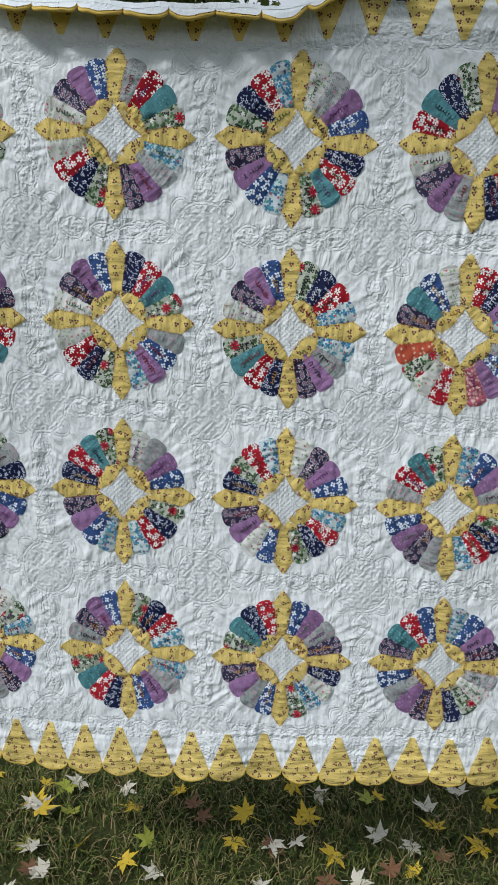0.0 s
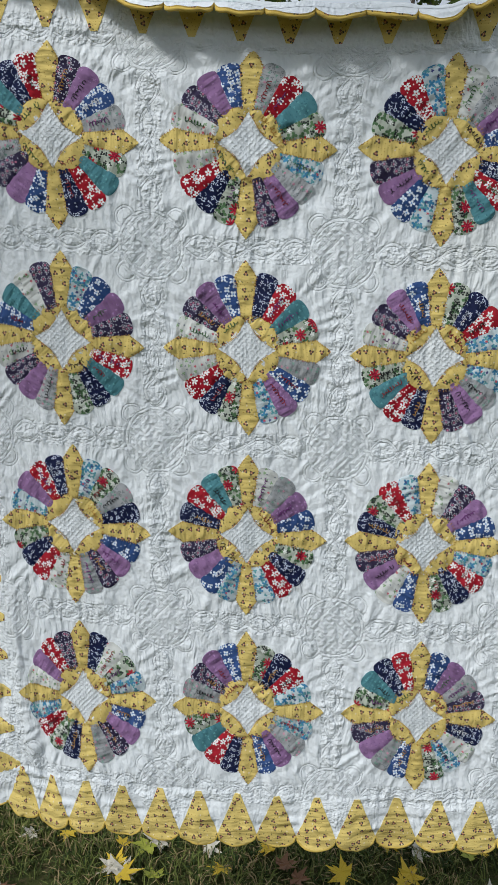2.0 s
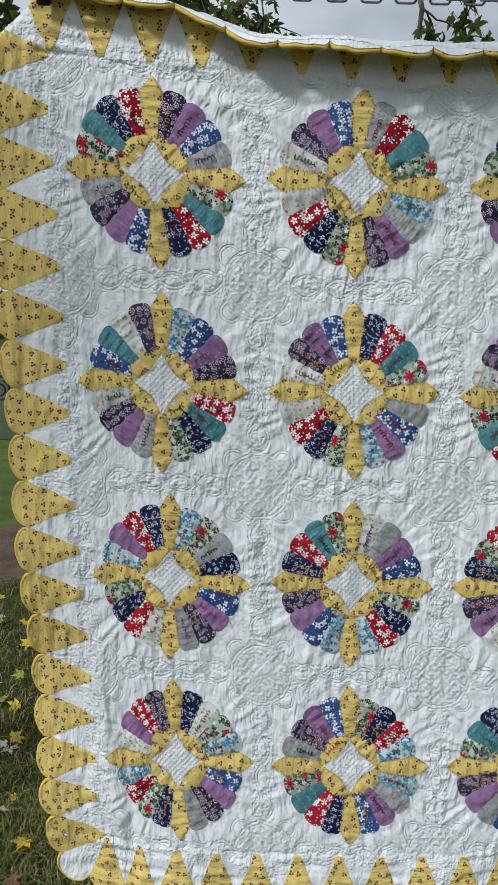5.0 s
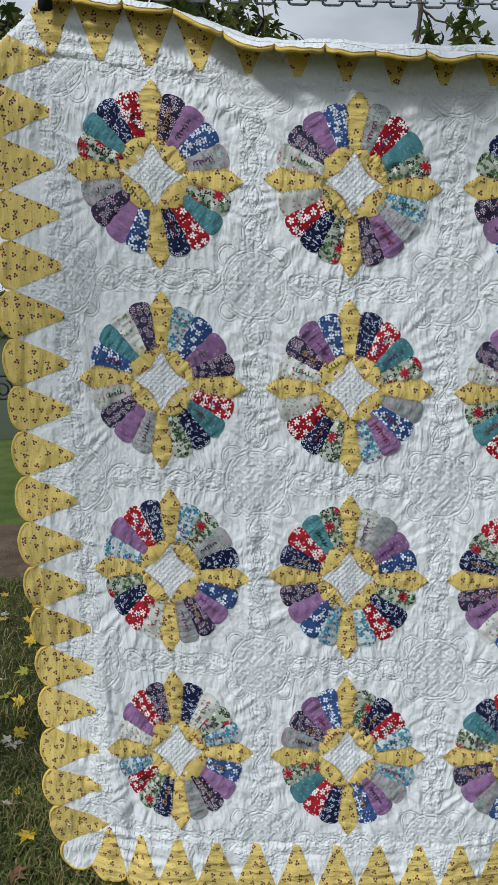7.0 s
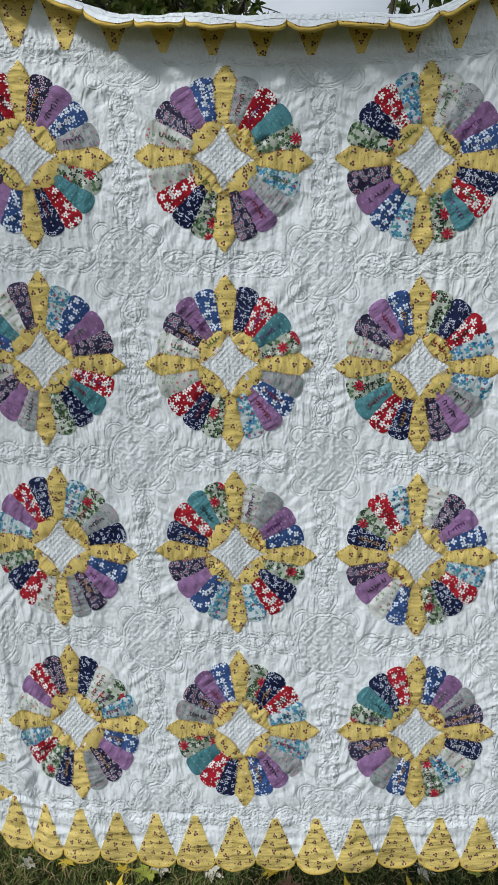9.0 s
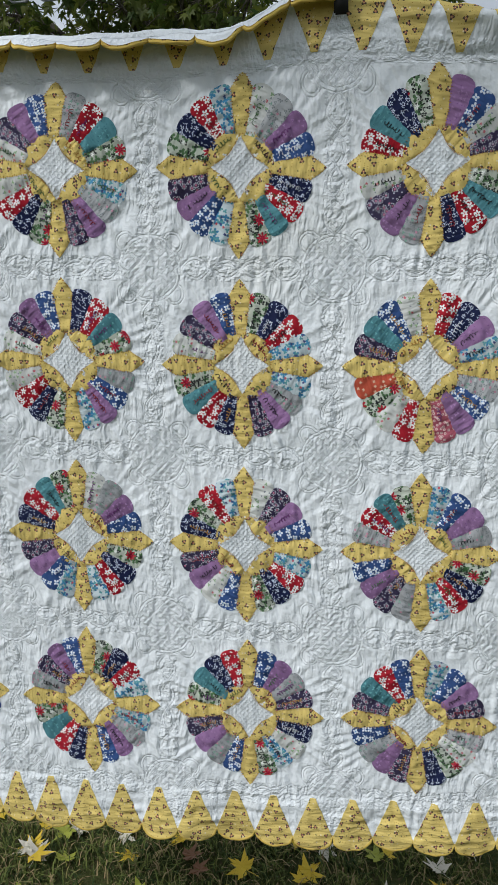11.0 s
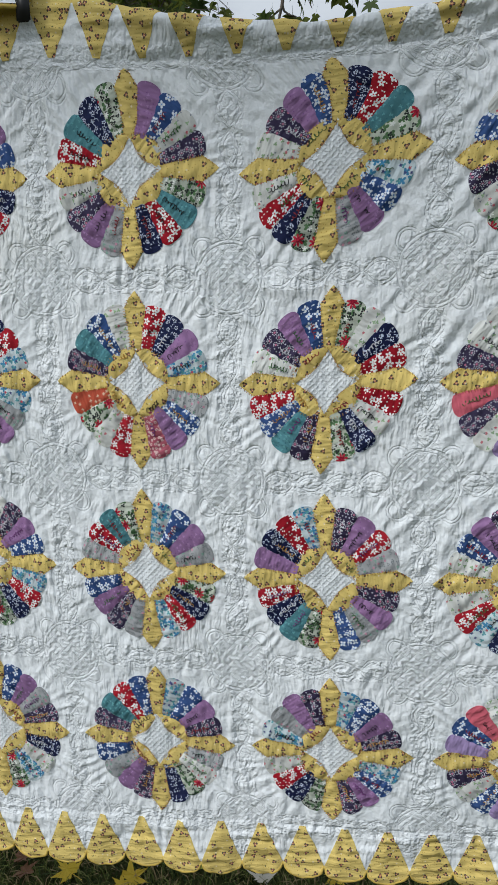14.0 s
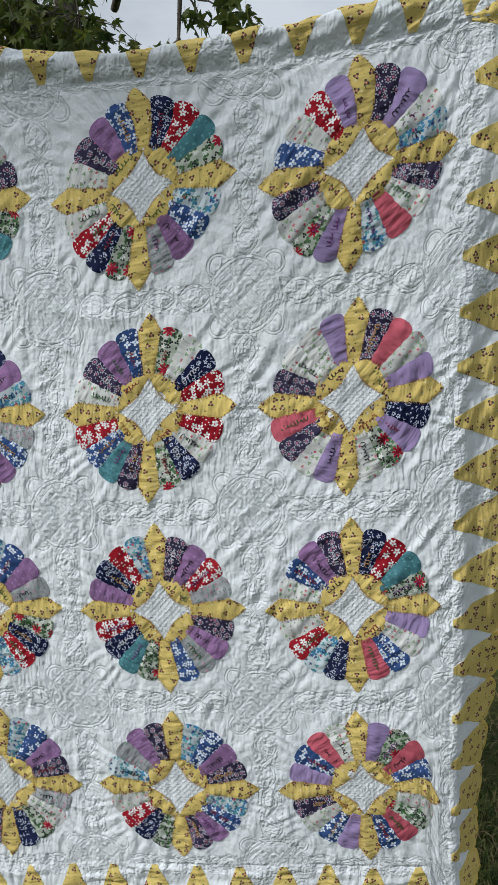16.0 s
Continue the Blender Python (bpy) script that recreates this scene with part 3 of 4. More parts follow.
def seat(col, row, across, up):
    """Cloth places of a point of a plate, given across and up from its middle in blocks, before it is turned and drawn askew."""
    spin, skew = PLATE_SET[col, row]
    x, y = math.cos(spin) * across - math.sin(spin) * up, math.sin(spin) * across + math.cos(spin) * up
    return col + x + skew * y, row - y - skew * x


def build_plate(col, row, fabrics, rng):
    # the white lattice-quilted middle carries the plate's other pieces
    a, b = np.meshgrid(np.linspace(-0.15, 0.15, 37), np.linspace(-0.15, 0.15, 37), indexing="ij")
    U, V = seat(col, row, (a - b) * 0.58, -(a + b) * 0.58)
    plate = cloth_patch("plate", U, V, 0.0008, CLOTH, quilt, "round pieced plate of printed cotton wedges")
    slot = 0
    for k in range(20):
        ang = math.pi / 2 - k * 2 * SLICE
        if k % 5 == 0:                       # yellow pointed piece
            r = np.concatenate([np.linspace(FILL_R0, SHOULDER - 0.005, 20), np.linspace(SHOULDER + 0.005, KITE_R, 8)])[:, None]
            half = np.where(r < SHOULDER, r * math.tan(SLICE) * 1.03, 0.0600 * np.clip((KITE_R - r) / (KITE_R - SHOULDER + 0.008), 0, 1) ** 0.85)
            w = np.linspace(-1, 1, 10)[None, :] * half
            rr = r + 0 * w
            name, mat, lab, lift = "yellow_point", YELLOW, "yellow sprigged cotton", 0.0026
        else:
            t = np.linspace(-1, 1, 11)[None, :]
            rim = WEDGE_R + 0.038 * np.sqrt(1 - np.abs(0.98 * t) ** 2.7) + rng.uniform(-0.006, 0.006)
            s = np.linspace(0, 1, 24)[:, None] ** 0.9
            rho = FILL_R0 + (rim - FILL_R0) * s
            th = t * SLICE * 1.05
            rr, w = rho * np.cos(th), rho * np.sin(th)
            code = fabrics[slot]
            slot += 1
            name, mat, lab, lift = "wedge", FAB[code], FABRIC_LABEL[code], 0.0025
        across, up = np.cos(ang) * rr + np.sin(ang) * w, np.sin(ang) * rr - np.cos(ang) * w
        U, V = seat(col, row, across, up)
        o = rng.uniform(0, 40, 2)
        cloth_patch(name, U, V, lift, mat, plate, lab, uv=np.stack([w * PU + o[0], rr * PU + o[1]], -1))
        if k % 5 and rng.random() < 0.58:
            dark = fabrics[slot - 1] in "NKB"
            mats = ("white", "gold", "dark_red") if dark else ("black", "dark_red", "green", "violet", "black")
            stitched_bar(lambda p, q, ang=ang: seat(col, row, np.cos(ang) * (0.215 + p) + np.sin(ang) * q, np.sin(ang) * (0.215 + p) - np.cos(ang) * q),
                         rng.uniform(0.07, 0.13), THREADS[mats[rng.integers(len(mats))]], plate, rng)
    for q in range(4):                       # leaf-shaped yellow pieces round the middle
        mid = math.pi / 4 + q * math.pi / 2
        f = np.linspace(-1, 1, 26)[:, None]
        th = f * math.radians(47)
        outer = LEAF_OUT - 0.026 * f**2
        inner = np.minimum(LEAF_IN / np.cos(th) ** 1.62, outer - 0.0015)
        s = np.linspace(0, 1, 8)[None, :]
        rho = inner + (outer - inner) * s
        U, V = seat(col, row, np.cos(mid + th) * rho, np.sin(mid + th) * rho)
        o = rng.uniform(0, 40, 2)
        cloth_patch("yellow_leaf", U, V, 0.0026, YELLOW, plate, "yellow sprigged cotton", uv=np.stack([rho * PU + o[0], rho * th * PU + o[1]], -1))
        if rng.random() < 0.6:
            names = ("black", "dark_red", "green", "gold")
            stitched_bar(lambda p, q, mid=mid: seat(col, row, np.cos(mid - 0.45 + p / 0.135) * (0.146 + q), np.sin(mid - 0.45 + p / 0.135) * (0.146 + q)),
                         rng.uniform(0.07, 0.11), THREADS[names[rng.integers(4)]], plate, rng)


def whip_stitches(col, row, rng):
    """Small gold stitches that hold down the yellow pieces of one plate."""
    at, way = [], []
    for q in range(4):
        ang = math.pi / 2 * q
        for side in (-1, 1):
            for r in np.arange(0.175, 0.44, 0.0135):
                half = r * math.tan(SLICE) if r < SHOULDER else 0.0590 * max((KITE_R - r) / (KITE_R - SHOULDER + 0.008), 0) ** 0.85
                at.append((math.cos(ang) * r - math.sin(ang) * half * side, math.sin(ang) * r + math.cos(ang) * half * side))
                way.append((-math.sin(ang) * side, math.cos(ang) * side))
        mid = ang + math.pi / 4
        for f in np.arange(-0.92, 0.93, 0.105):
            th = f * math.radians(47)
            d = (math.cos(mid + th), math.sin(mid + th))
            for r in (LEAF_OUT - 0.026 * f * f, LEAF_IN / math.cos(th) ** 1.62):
                at.append((d[0] * r, d[1] * r))
                way.append(d)
    at, way = np.array(at) + rng.normal(0, 0.0012, (len(at), 2)), np.array(way)
    way = way + rng.normal(0, 0.25, way.shape)
    ends = []
    for sgn in (-1, 1):
        p = at + way * sgn * 0.0046
        ends.append(hang(*seat(col, row, p[:, 0], p[:, 1]), 0.0030))
    a, b = ends
    n = len(a)
    d = b - a
    sidev = np.cross(d, [0, 1, 0])
    sidev = sidev / (np.linalg.norm(sidev, axis=1)[:, None] + 1e-9) * 0.00062
    top = np.array([0, -0.0009, 0])
    v = np.stack([a - sidev, a + sidev, a + top, b - sidev, b + sidev, b + top], 1).reshape(-1, 3)
    k = np.arange(n)[:, None] * 6
    f = np.concatenate([k + [0, 2, 5, 3], k + [2, 1, 4, 5], k + [1, 0, 3, 4]])
    return v, f.tolist()


rng = np.random.default_rng(4)
for row in range(ROWS_N):
    for col in range(COLS):
        build_plate(col, row, PLATES[row][col], rng)
sv, sf = [], []
for row in range(ROWS_N):
    for col in range(COLS):
        v, f = whip_stitches(col, row, rng)
        off = sum(len(q) for q in sv)
        sv.append(v)
        sf += [tuple(i + off for i in q) for q in f]
tagged(child("hand_stitching", raw_mesh("hand_stitching", np.concatenate(sv), sf, THREADS["gold"]), quilt), "small gold overcast stitches", kind="stuff")


def border_side(side, count):
    """Yellow triangles with scalloped ends along one side, and the binding round them. side: t, b, l, r."""
    length, across = (COLS, PU) if side in "tb" else (ROWS_N, PV)
    pitch = length / count

    def place(along, depth):
        if side == "t":
            return along - 0.5, -0.5 - depth / PV
        if side == "b":
            return along - 0.5, ROWS_N - 0.5 + depth / PV
        if side == "l":
            return -0.5 - depth / PU, along - 0.5
        return COLS - 0.5 + depth / PU, along - 0.5

    s = np.concatenate([np.linspace(0.004, VALLEY, 27), VALLEY + (BORDER - VALLEY) * np.sin(np.linspace(0.2, math.pi / 2, 8))])[:, None]
    half = np.where(s <= VALLEY, 0.055 + 0.445 * s / VALLEY, 0.5 * np.sqrt(np.clip(1 - ((s - VALLEY) / (BORDER - VALLEY)) ** 2, 0.0004, 1)))
    w = np.linspace(-1, 1, 10)[None, :] * half * pitch
    if side in "tr":
        w = -w
    for k in range(count + 1):               # one triangle stands on each end of the seam
        U, V = place(k * pitch + w, s + 0 * w)
        o = rng.uniform(0, 40, 2)
        U, V = np.broadcast_to(U, w.shape), np.broadcast_to(V, w.shape)
        cloth_patch("border_triangle", U[:, ::-1], V[:, ::-1], 0.0016, YELLOW, quilt, "yellow sprigged cotton", back=True, uv=np.stack([w * across + o[0], s + 0 * w + o[1]], -1), drop=-0.0078)
    t = np.linspace(0, count + 1, (count + 1) * 16 + 1)
    depth = VALLEY + (BORDER - VALLEY) * np.sqrt(np.clip(1 - (2 * (t % 1) - 1) ** 2, 0, 1))
    U, V = place((t - 0.5) * pitch, depth)
    v, f = tube(hang(U, V, -0.002), 0.0040, 6)
    child("binding", raw_mesh("binding", v, f.tolist(), BINDING, v[:, [0, 2]]), quilt, "narrow yellow bias binding")


for side, count in (("t", 25), ("b", 25), ("l", 17), ("r", 17)):
    border_side(side, count)


def border_corner(cu, cv):
    """Rounded white corner piece with its own binding; cu, cv: the signs of the corner."""
    lo = math.atan2(0.5 * COLS / 25 * PU, VALLEY)
    bulge = lambda f: math.hypot(VALLEY, 0.5 * COLS / 25 * PU) + 0.036 * np.sin(math.pi * f) ** 0.7
    at = lambda d, sgn, n, p: (n - 0.5 + d / p) if sgn > 0 else (-0.5 - d / p)
    rho, f = np.meshgrid(np.linspace(0.03, 1, 14), np.linspace(0, 1, 16), indexing="ij")
    if cu * cv > 0:
        f = f[:, ::-1]
    th = lo + (math.pi / 2 - 2 * lo) * f
    U, V = at(rho * bulge(f) * np.cos(th), cu, COLS, PU), at(rho * bulge(f) * np.sin(th), cv, ROWS_N, PV)
    cloth_patch("border_corner", U, V, 0.0022, CLOTH, quilt, "rounded white corner piece", back=True, drop=-0.0078)
    f = np.linspace(0, 1, 24)
    th = lo + (math.pi / 2 - 2 * lo) * f
    U, V = at(bulge(f) * np.cos(th), cu, COLS, PU), at(bulge(f) * np.sin(th), cv, ROWS_N, PV)
    v, f = tube(hang(U, V, -0.002), 0.0040, 6)
    child("binding", raw_mesh("binding", v, f.tolist(), BINDING, v[:, [0, 2]]), quilt, "narrow yellow bias binding")


for cu in (-1, 1):
    for cv in (-1, 1):
        border_corner(cu, cv)


# ---- ground, path and pond ----
def ground_material():
    g = Nodes("autumn_lawn")
    p = g.coord("Object")
    grass = g.mix(g.step(g.noise(p, 6.0, 5.0), 0.3, 0.7), (0.030, 0.040, 0.012), (0.070, 0.080, 0.026))
    straw = g.step(g.noise(p, 38.0, 4.0, 0.7), 0.50, 0.72)
    col = g.mix(straw, grass, (0.115, 0.085, 0.048))
    col = g.mix(g.step(g.noise(p, 1.3, 3.0), 0.55, 0.75, 0.0, 0.5), col, (0.050, 0.040, 0.024))
    g.bump(g.noise(p, 60.0, 5.0, 0.7), 0.9, 0.02)
    return g.done(col, 0.95, 0.0, 0.1)


def dirt_material():
    g = Nodes("bare_earth")
    p = g.coord("Object")
    col = g.mix(g.step(g.noise(p, 4.0, 6.0, 0.65), 0.3, 0.7), (0.075, 0.052, 0.036), (0.150, 0.110, 0.078))
    col = g.mix(g.step(g.noise(p, 55.0, 3.0), 0.62, 0.75), col, (0.23, 0.19, 0.15))
    g.bump(g.noise(p, 30.0, 6.0, 0.7), 0.8, 0.03)
    return g.done(col, 0.95, 0.0, 0.1)


def water_material():
    g = Nodes("pond_water")
    p = g.coord("Object")
    g.bump(g.noise(g.vmath("MULTIPLY", p, (1.0, 0.35, 1.0)), 5.0, 3.0), 0.25, 0.03)
    # green base stands in for reflected foliage; real reflection is nearly off
    return g.done((0.040, 0.056, 0.024), 0.45, 0.0, 0.02)


def flat_sheet(name, x0, x1, y0, y1, z, nx, ny, mat, amp=0.0, seed=0, ragged=0.0):
    X, Y = np.meshgrid(np.linspace(x0, x1, nx), np.linspace(0, 1, ny), indexing="ij")
    lo, hi = y0 + ragged * vnoise(X / 0.7, X * 0 + 3.5, seed + 1), y1 + ragged * vnoise(X / 0.9, X * 0 + 9.5, seed + 2)
    Y = lo + (hi - lo) * Y
    Z = z + amp * vnoise(X / 0.6, Y / 0.6, seed)
    v = np.stack([X, Y, Z], -1).reshape(-1, 3)
    return new(name, raw_mesh(name, v, grid_faces(nx, ny).tolist(), mat))


LAWN = ground_material()
tagged(flat_sheet("ground", -1500, 1500, -400, 2600, 0.0, 60, 60, LAWN), "autumn lawn of thin green grass", "ground", kind="structure")
tagged(flat_sheet("path", -9, 12, 3.5, 5.0, 0.006, 120, 8, dirt_material(), 0.003, 31, 0.16), "bare brown earth path beside the lawn", "path", kind="structure")
def verge_material():
    g = Nodes("turf_coloured_sunlit")
    p = g.coord("Object")
    # greens brighter than the lawn's, so sunlight is put into the turf's colour
    col = g.mix(g.step(g.noise(p, 3.0, 5.0), 0.3, 0.7), (0.075, 0.115, 0.026), (0.125, 0.170, 0.045))
    col = g.mix(g.step(g.noise(p, 45.0, 4.0, 0.7), 0.5, 0.75, 0.0, 0.6), col, (0.045, 0.065, 0.018))
    g.bump(g.noise(p, 70.0, 5.0, 0.7), 0.9, 0.03)
    return g.done(col, 0.95, 0.0, 0.1)


tagged(flat_sheet("lawn", -40, 40, 4.85, 9.9, 0.003, 80, 8, verge_material(), 0.0, 35, 0.05), "short green turf between path and pond, sunlight put into its colour", "lawn", kind="structure")
tagged(flat_sheet("water", -60, 60, 9.8, 62, 0.012, 80, 6, water_material(), 0.0, 41, 0.25), "still pond beyond the lawn, reflected green put into its colour", "water", kind="structure")


# ---- leaves and grass ----
def leaf_material(name, c1, c2, trans=0.0):
    g = Nodes(name)
    col = g.mix(g.island(), c1, c2)
    p = g.coord("Object")
    col = g.mix(g.step(g.noise(p, 55.0, 4.0), 0.55, 0.75, 0.0, 0.45), col, tuple(0.45 * c for c in c1))
    g.bump(g.noise(p, 120.0, 3.0), 0.4, 0.002)
    m = g.done(col, 0.6, 0.0, 0.3)
    if trans:
        t = g.n.new("ShaderNodeBsdfTranslucent")
        g.put(t.inputs["Color"], col)
        mixer = g.n.new("ShaderNodeMixShader")
        mixer.inputs[0].default_value = trans
        out = next(n for n in g.n if n.type == "OUTPUT_MATERIAL")
        g.l.new(g.bsdf.outputs[0], mixer.inputs[1])
        g.l.new(t.outputs[0], mixer.inputs[2])
        g.l.new(mixer.outputs[0], out.inputs["Surface"])
    return m


LEAF_COLOURS = {
    "y": (leaf_material("yellow_leaf_skin", (0.62, 0.42, 0.03), (0.72, 0.55, 0.06), 0.2), "yellow maple leaf fallen on the grass"),
    "p": (leaf_material("pale_leaf_skin", (0.52, 0.47, 0.38), (0.62, 0.60, 0.52)), "pale underside of a fallen maple leaf"),
    "g": (leaf_material("yellow_green_leaf_skin", (0.30, 0.34, 0.05), (0.45, 0.44, 0.06), 0.2), "yellow-green maple leaf fallen on the grass"),
    "b": (leaf_material("brown_leaf_skin", (0.14, 0.065, 0.03), (0.24, 0.12, 0.06)), "brown withered maple leaf on the grass"),
}
GREEN_LEAF = leaf_material("green_leaf_skin", (0.042, 0.075, 0.013), (0.125, 0.145, 0.024), 0.45)


def maple_outline(fine=True):
    """Tips and notches of a five-lobed leaf, stem at the origin, one unit long."""
    lobes = ((90, 1.0), (42, 0.86), (138, 0.86), (2, 0.56), (178, 0.56))
    pts = []
    for a, ln in sorted(lobes):
        for da, f in ((-17, 0.50), (-9, 0.72), (-7, 0.64), (0, 1.0), (7, 0.64), (9, 0.72), (17, 0.50)) if fine else ((-12, 0.60), (0, 1.0), (12, 0.60)):
            pts.append((math.radians(a + da), ln * f))
        pts.append((math.radians(a + 24), 0.30))
    pts = [(math.radians(-40), 0.18)] + pts[:-1] + [(math.radians(220), 0.18)]
    return np.array([(math.cos(a) * r, math.sin(a) * r + 0.0) for a, r in pts])


def leaf_arrays(fine, curl, rng):
    """Vertices and triangles of one curled leaf with its stem, lying in xy."""
    o = maple_outline(fine)
    o = o * (1 + rng.normal(0, 0.06, o.shape))
    mid = np.array([[0, 0.02], [0, 0.34]])
    p = np.concatenate([mid, o])
    z = curl * ((p[:, 0] ** 2) * rng.uniform(0.2, 1.0) + 0.6 * (p[:, 1] - 0.3) ** 2 * rng.uniform(-0.5, 1.0) + 0.14 * np.abs(p[:, 0]) + rng.normal(0, 0.04, len(p)))
    v = np.column_stack([p, z])
    k = len(o)
    f = [(1, 2 + i, 3 + i) for i in range(k - 1)] + [(1, 1 + k, 0), (1, 0, 2)]
    w = 0.014
    stem = np.array([[-w, 0.03, 0], [w, 0.03, 0], [w * 0.8 + 0.06, -0.55, 0.03], [-w * 0.8 + 0.06, -0.55, 0.03]])
    f.append((len(v), len(v) + 3, len(v) + 2, len(v) + 1))
    return np.concatenate([v, stem]), f


leaf_rng = np.random.default_rng(11)
LEAF_MESHES = {}
for key, (mat, label) in LEAF_COLOURS.items():
    LEAF_MESHES[key] = [raw_mesh("maple_leaf", *leaf_arrays(True, c, leaf_rng), mat, smooth=False) for c in (0.15, 0.45, 0.8)]


def drop_leaf(x, y, kind, size, rng):
    ob = new("maple_leaf", LEAF_MESHES[kind][rng.integers(3)])
    ob.matrix_basis = pose(x, y, 0.018 + rng.uniform(0, 0.012), rng.normal(0, 14), rng.normal(0, 14), rng.uniform(0, 360)) @ Matrix.Scale(size, 4)
    tagged(ob, LEAF_COLOURS[kind][1], "leaf", "fallen maple leaves")


FALLEN = (
    (0.68, 0.45, "y"), (0.76, 0.34, "p"), (0.95, 0.32, "y"), (1.10, 0.40, "p"), (0.31, 0.48, "y"), (0.86, 0.46, "y"), (0.81, 0.62, "y"), (0.10, 0.59, "p"),
    (0.11, 0.42, "g"), (0.64, 0.35, "y"), (0.90, 0.59, "p"), (0.39, 0.31, "g"), (0.83, 0.36, "p"), (1.19, 0.38, "p"), (1.08, 0.57, "g"), (1.37, 0.63, "p"),
    (1.46, 0.59, "y"), (0.52, 0.43, "b"), (0.48, 0.48, "b"), (0.00, 0.42, "y"), (0.03, 0.27, "g"), (0.11, 0.17, "p"), (1.18, 0.25, "y"), (1.41, 0.39, "y"),
    (1.27, 0.45, "y"), (-0.92, 2.19, "y"), (-0.82, 1.81, "y"), (-0.67, 1.03, "p"), (-0.78, 1.47, "p"), (-0.54, 0.86, "y"), (-0.77, 1.52, "y"),
)
for lx, ly, kind in FALLEN:
    drop_leaf(lx, ly, kind, leaf_rng.uniform(0.058, 0.080), leaf_rng)
for k in range(260):
    if k < 135:
        lx, ly = leaf_rng.uniform(-0.4, 2.9), leaf_rng.uniform(0.05, 1.3)
    elif k < 228:
        lx, ly = leaf_rng.uniform(-1.35, -0.3), leaf_rng.uniform(0.25, 3.3)
    else:
        lx, ly = leaf_rng.uniform(1.8, 3.4), leaf_rng.uniform(0.3, 3.2)
    drop_leaf(lx, ly, "yypgbbpy"[leaf_rng.integers(8)], leaf_rng.uniform(0.040, 0.076), leaf_rng)


def grass_blades(n, x0, x1, y0, y1, tall, rng):
    """Arrays of bent two-segment blades."""
    x, y = rng.uniform(x0, x1, n), rng.uniform(y0, y1, n)
    keep = vnoise(x / 0.12, y / 0.12, 51) > rng.uniform(-1.0, 0.5, n)
    x, y = x[keep], y[keep]
    n = len(x)
    a, h, w = rng.uniform(0, 2 * np.pi, n), tall * rng.uniform(0.35, 1.0, n), rng.uniform(0.0012, 0.0028, n)
    lean = rng.uniform(0.3, 1.5, n)
    ca, sa = np.cos(a), np.sin(a)
    base, d, s = np.stack([x, y, 0 * x], -1), np.stack([ca, sa, 0 * a], -1), np.stack([-sa, ca, 0 * a], -1) * w[:, None]
    up = np.array([0, 0, 1.0])
    m = base + d * (h * lean * 0.35)[:, None] + up * (h * 0.6)[:, None]
    t = base + d * (h * lean)[:, None] + up * (h * (0.95 - 0.25 * lean))[:, None]
    v = np.stack([base - s, base + s, m + s * 0.8, m - s * 0.8, t], 1).reshape(-1, 3)
    q = np.arange(n) * 5
    quads = np.stack([q, q + 1, q + 2, q + 3], -1).tolist()
    tris = np.stack([q + 3, q + 2, q + 4], -1).tolist()
    return v, quads + tris


gg = Nodes("grass_blade")
blade_col = gg.mix(gg.step(gg.island(), 0.0, 0.62), (0.022, 0.044, 0.010), (0.130, 0.155, 0.036))
blade_col = gg.mix(gg.step(gg.island(), 0.68, 0.86), blade_col, (0.28, 0.21, 0.105))
GRASS = gg.done(blade_col, 0.7, 0.0, 0.2)
gv, gf = [], []
for args in ((62000, -1.0, 3.0, -0.05, 1.35, 0.055), (26000, -2.2, -0.25, 0.5, 3.6, 0.070), (12000, 1.9, 3.6, 0.6, 3.3, 0.070)):
    v, f = grass_blades(*args, leaf_rng)
    off = sum(len(q) for q in gv)
    gv.append(v)
    gf += [tuple(i + off for i in q) for q in f]
tagged(new("grass", raw_mesh("grass", np.concatenate(gv), gf, GRASS, smooth=False)), "short tangled green and straw-coloured grass", "grass", kind="stuff")


# ---- chain and clips ----
def metal(name, c, rough):
    g = Nodes(name)
    n = g.noise(g.coord("Object"), 60.0, 4.0)
    g.bump(g.noise(g.coord("Object"), 400.0, 3.0), 0.2, 0.0005)
    return g.done(g.mix(g.step(n, 0.35, 0.7), c, tuple(0.6 * q for q in c)), rough, 1.0, 0.5)


STEEL = metal("galvanised_steel", (0.34, 0.35, 0.37), 0.45)
bg = Nodes("black_plastic")
bg.bump(bg.noise(bg.coord("Object"), 300.0, 3.0), 0.15, 0.0006)
BLACK = bg.done(bg.mix(bg.noise(bg.coord("Object"), 40.0), (0.010, 0.010, 0.011), (0.022, 0.022, 0.024)), 0.45, 0.0, 0.4)
ig = Nodes("wrought_iron")
ig.bump(ig.noise(ig.coord("Object"), 200.0, 3.0), 0.3, 0.001)
IRON = ig.done(ig.mix(ig.noise(ig.coord("Object"), 30.0), (0.012, 0.012, 0.013), (0.03, 0.028, 0.026)), 0.5, 0.3, 0.4)

CHAIN_Y, CHAIN_Z = 0.105, 2.384
CHAIN_X0, CHAIN_X1 = -2.45, 4.35


def chain_z(x):
    return CHAIN_Z + 0.010 * ((x - 0.95) / 1.2) ** 2


def link_mesh():
    t = np.linspace(0, 2 * np.pi, 25)
    half, r = 0.0125, 0.0082
    px = np.where(np.cos(t) >= 0, half, -half) + r * np.cos(t)
    pts = np.stack([px, 0 * t, r * np.sin(t)], -1)
    v, f = tube(pts + [0, 0, 0], 0.0024, 6)
    return raw_mesh("link", v, f.tolist(), STEEL)


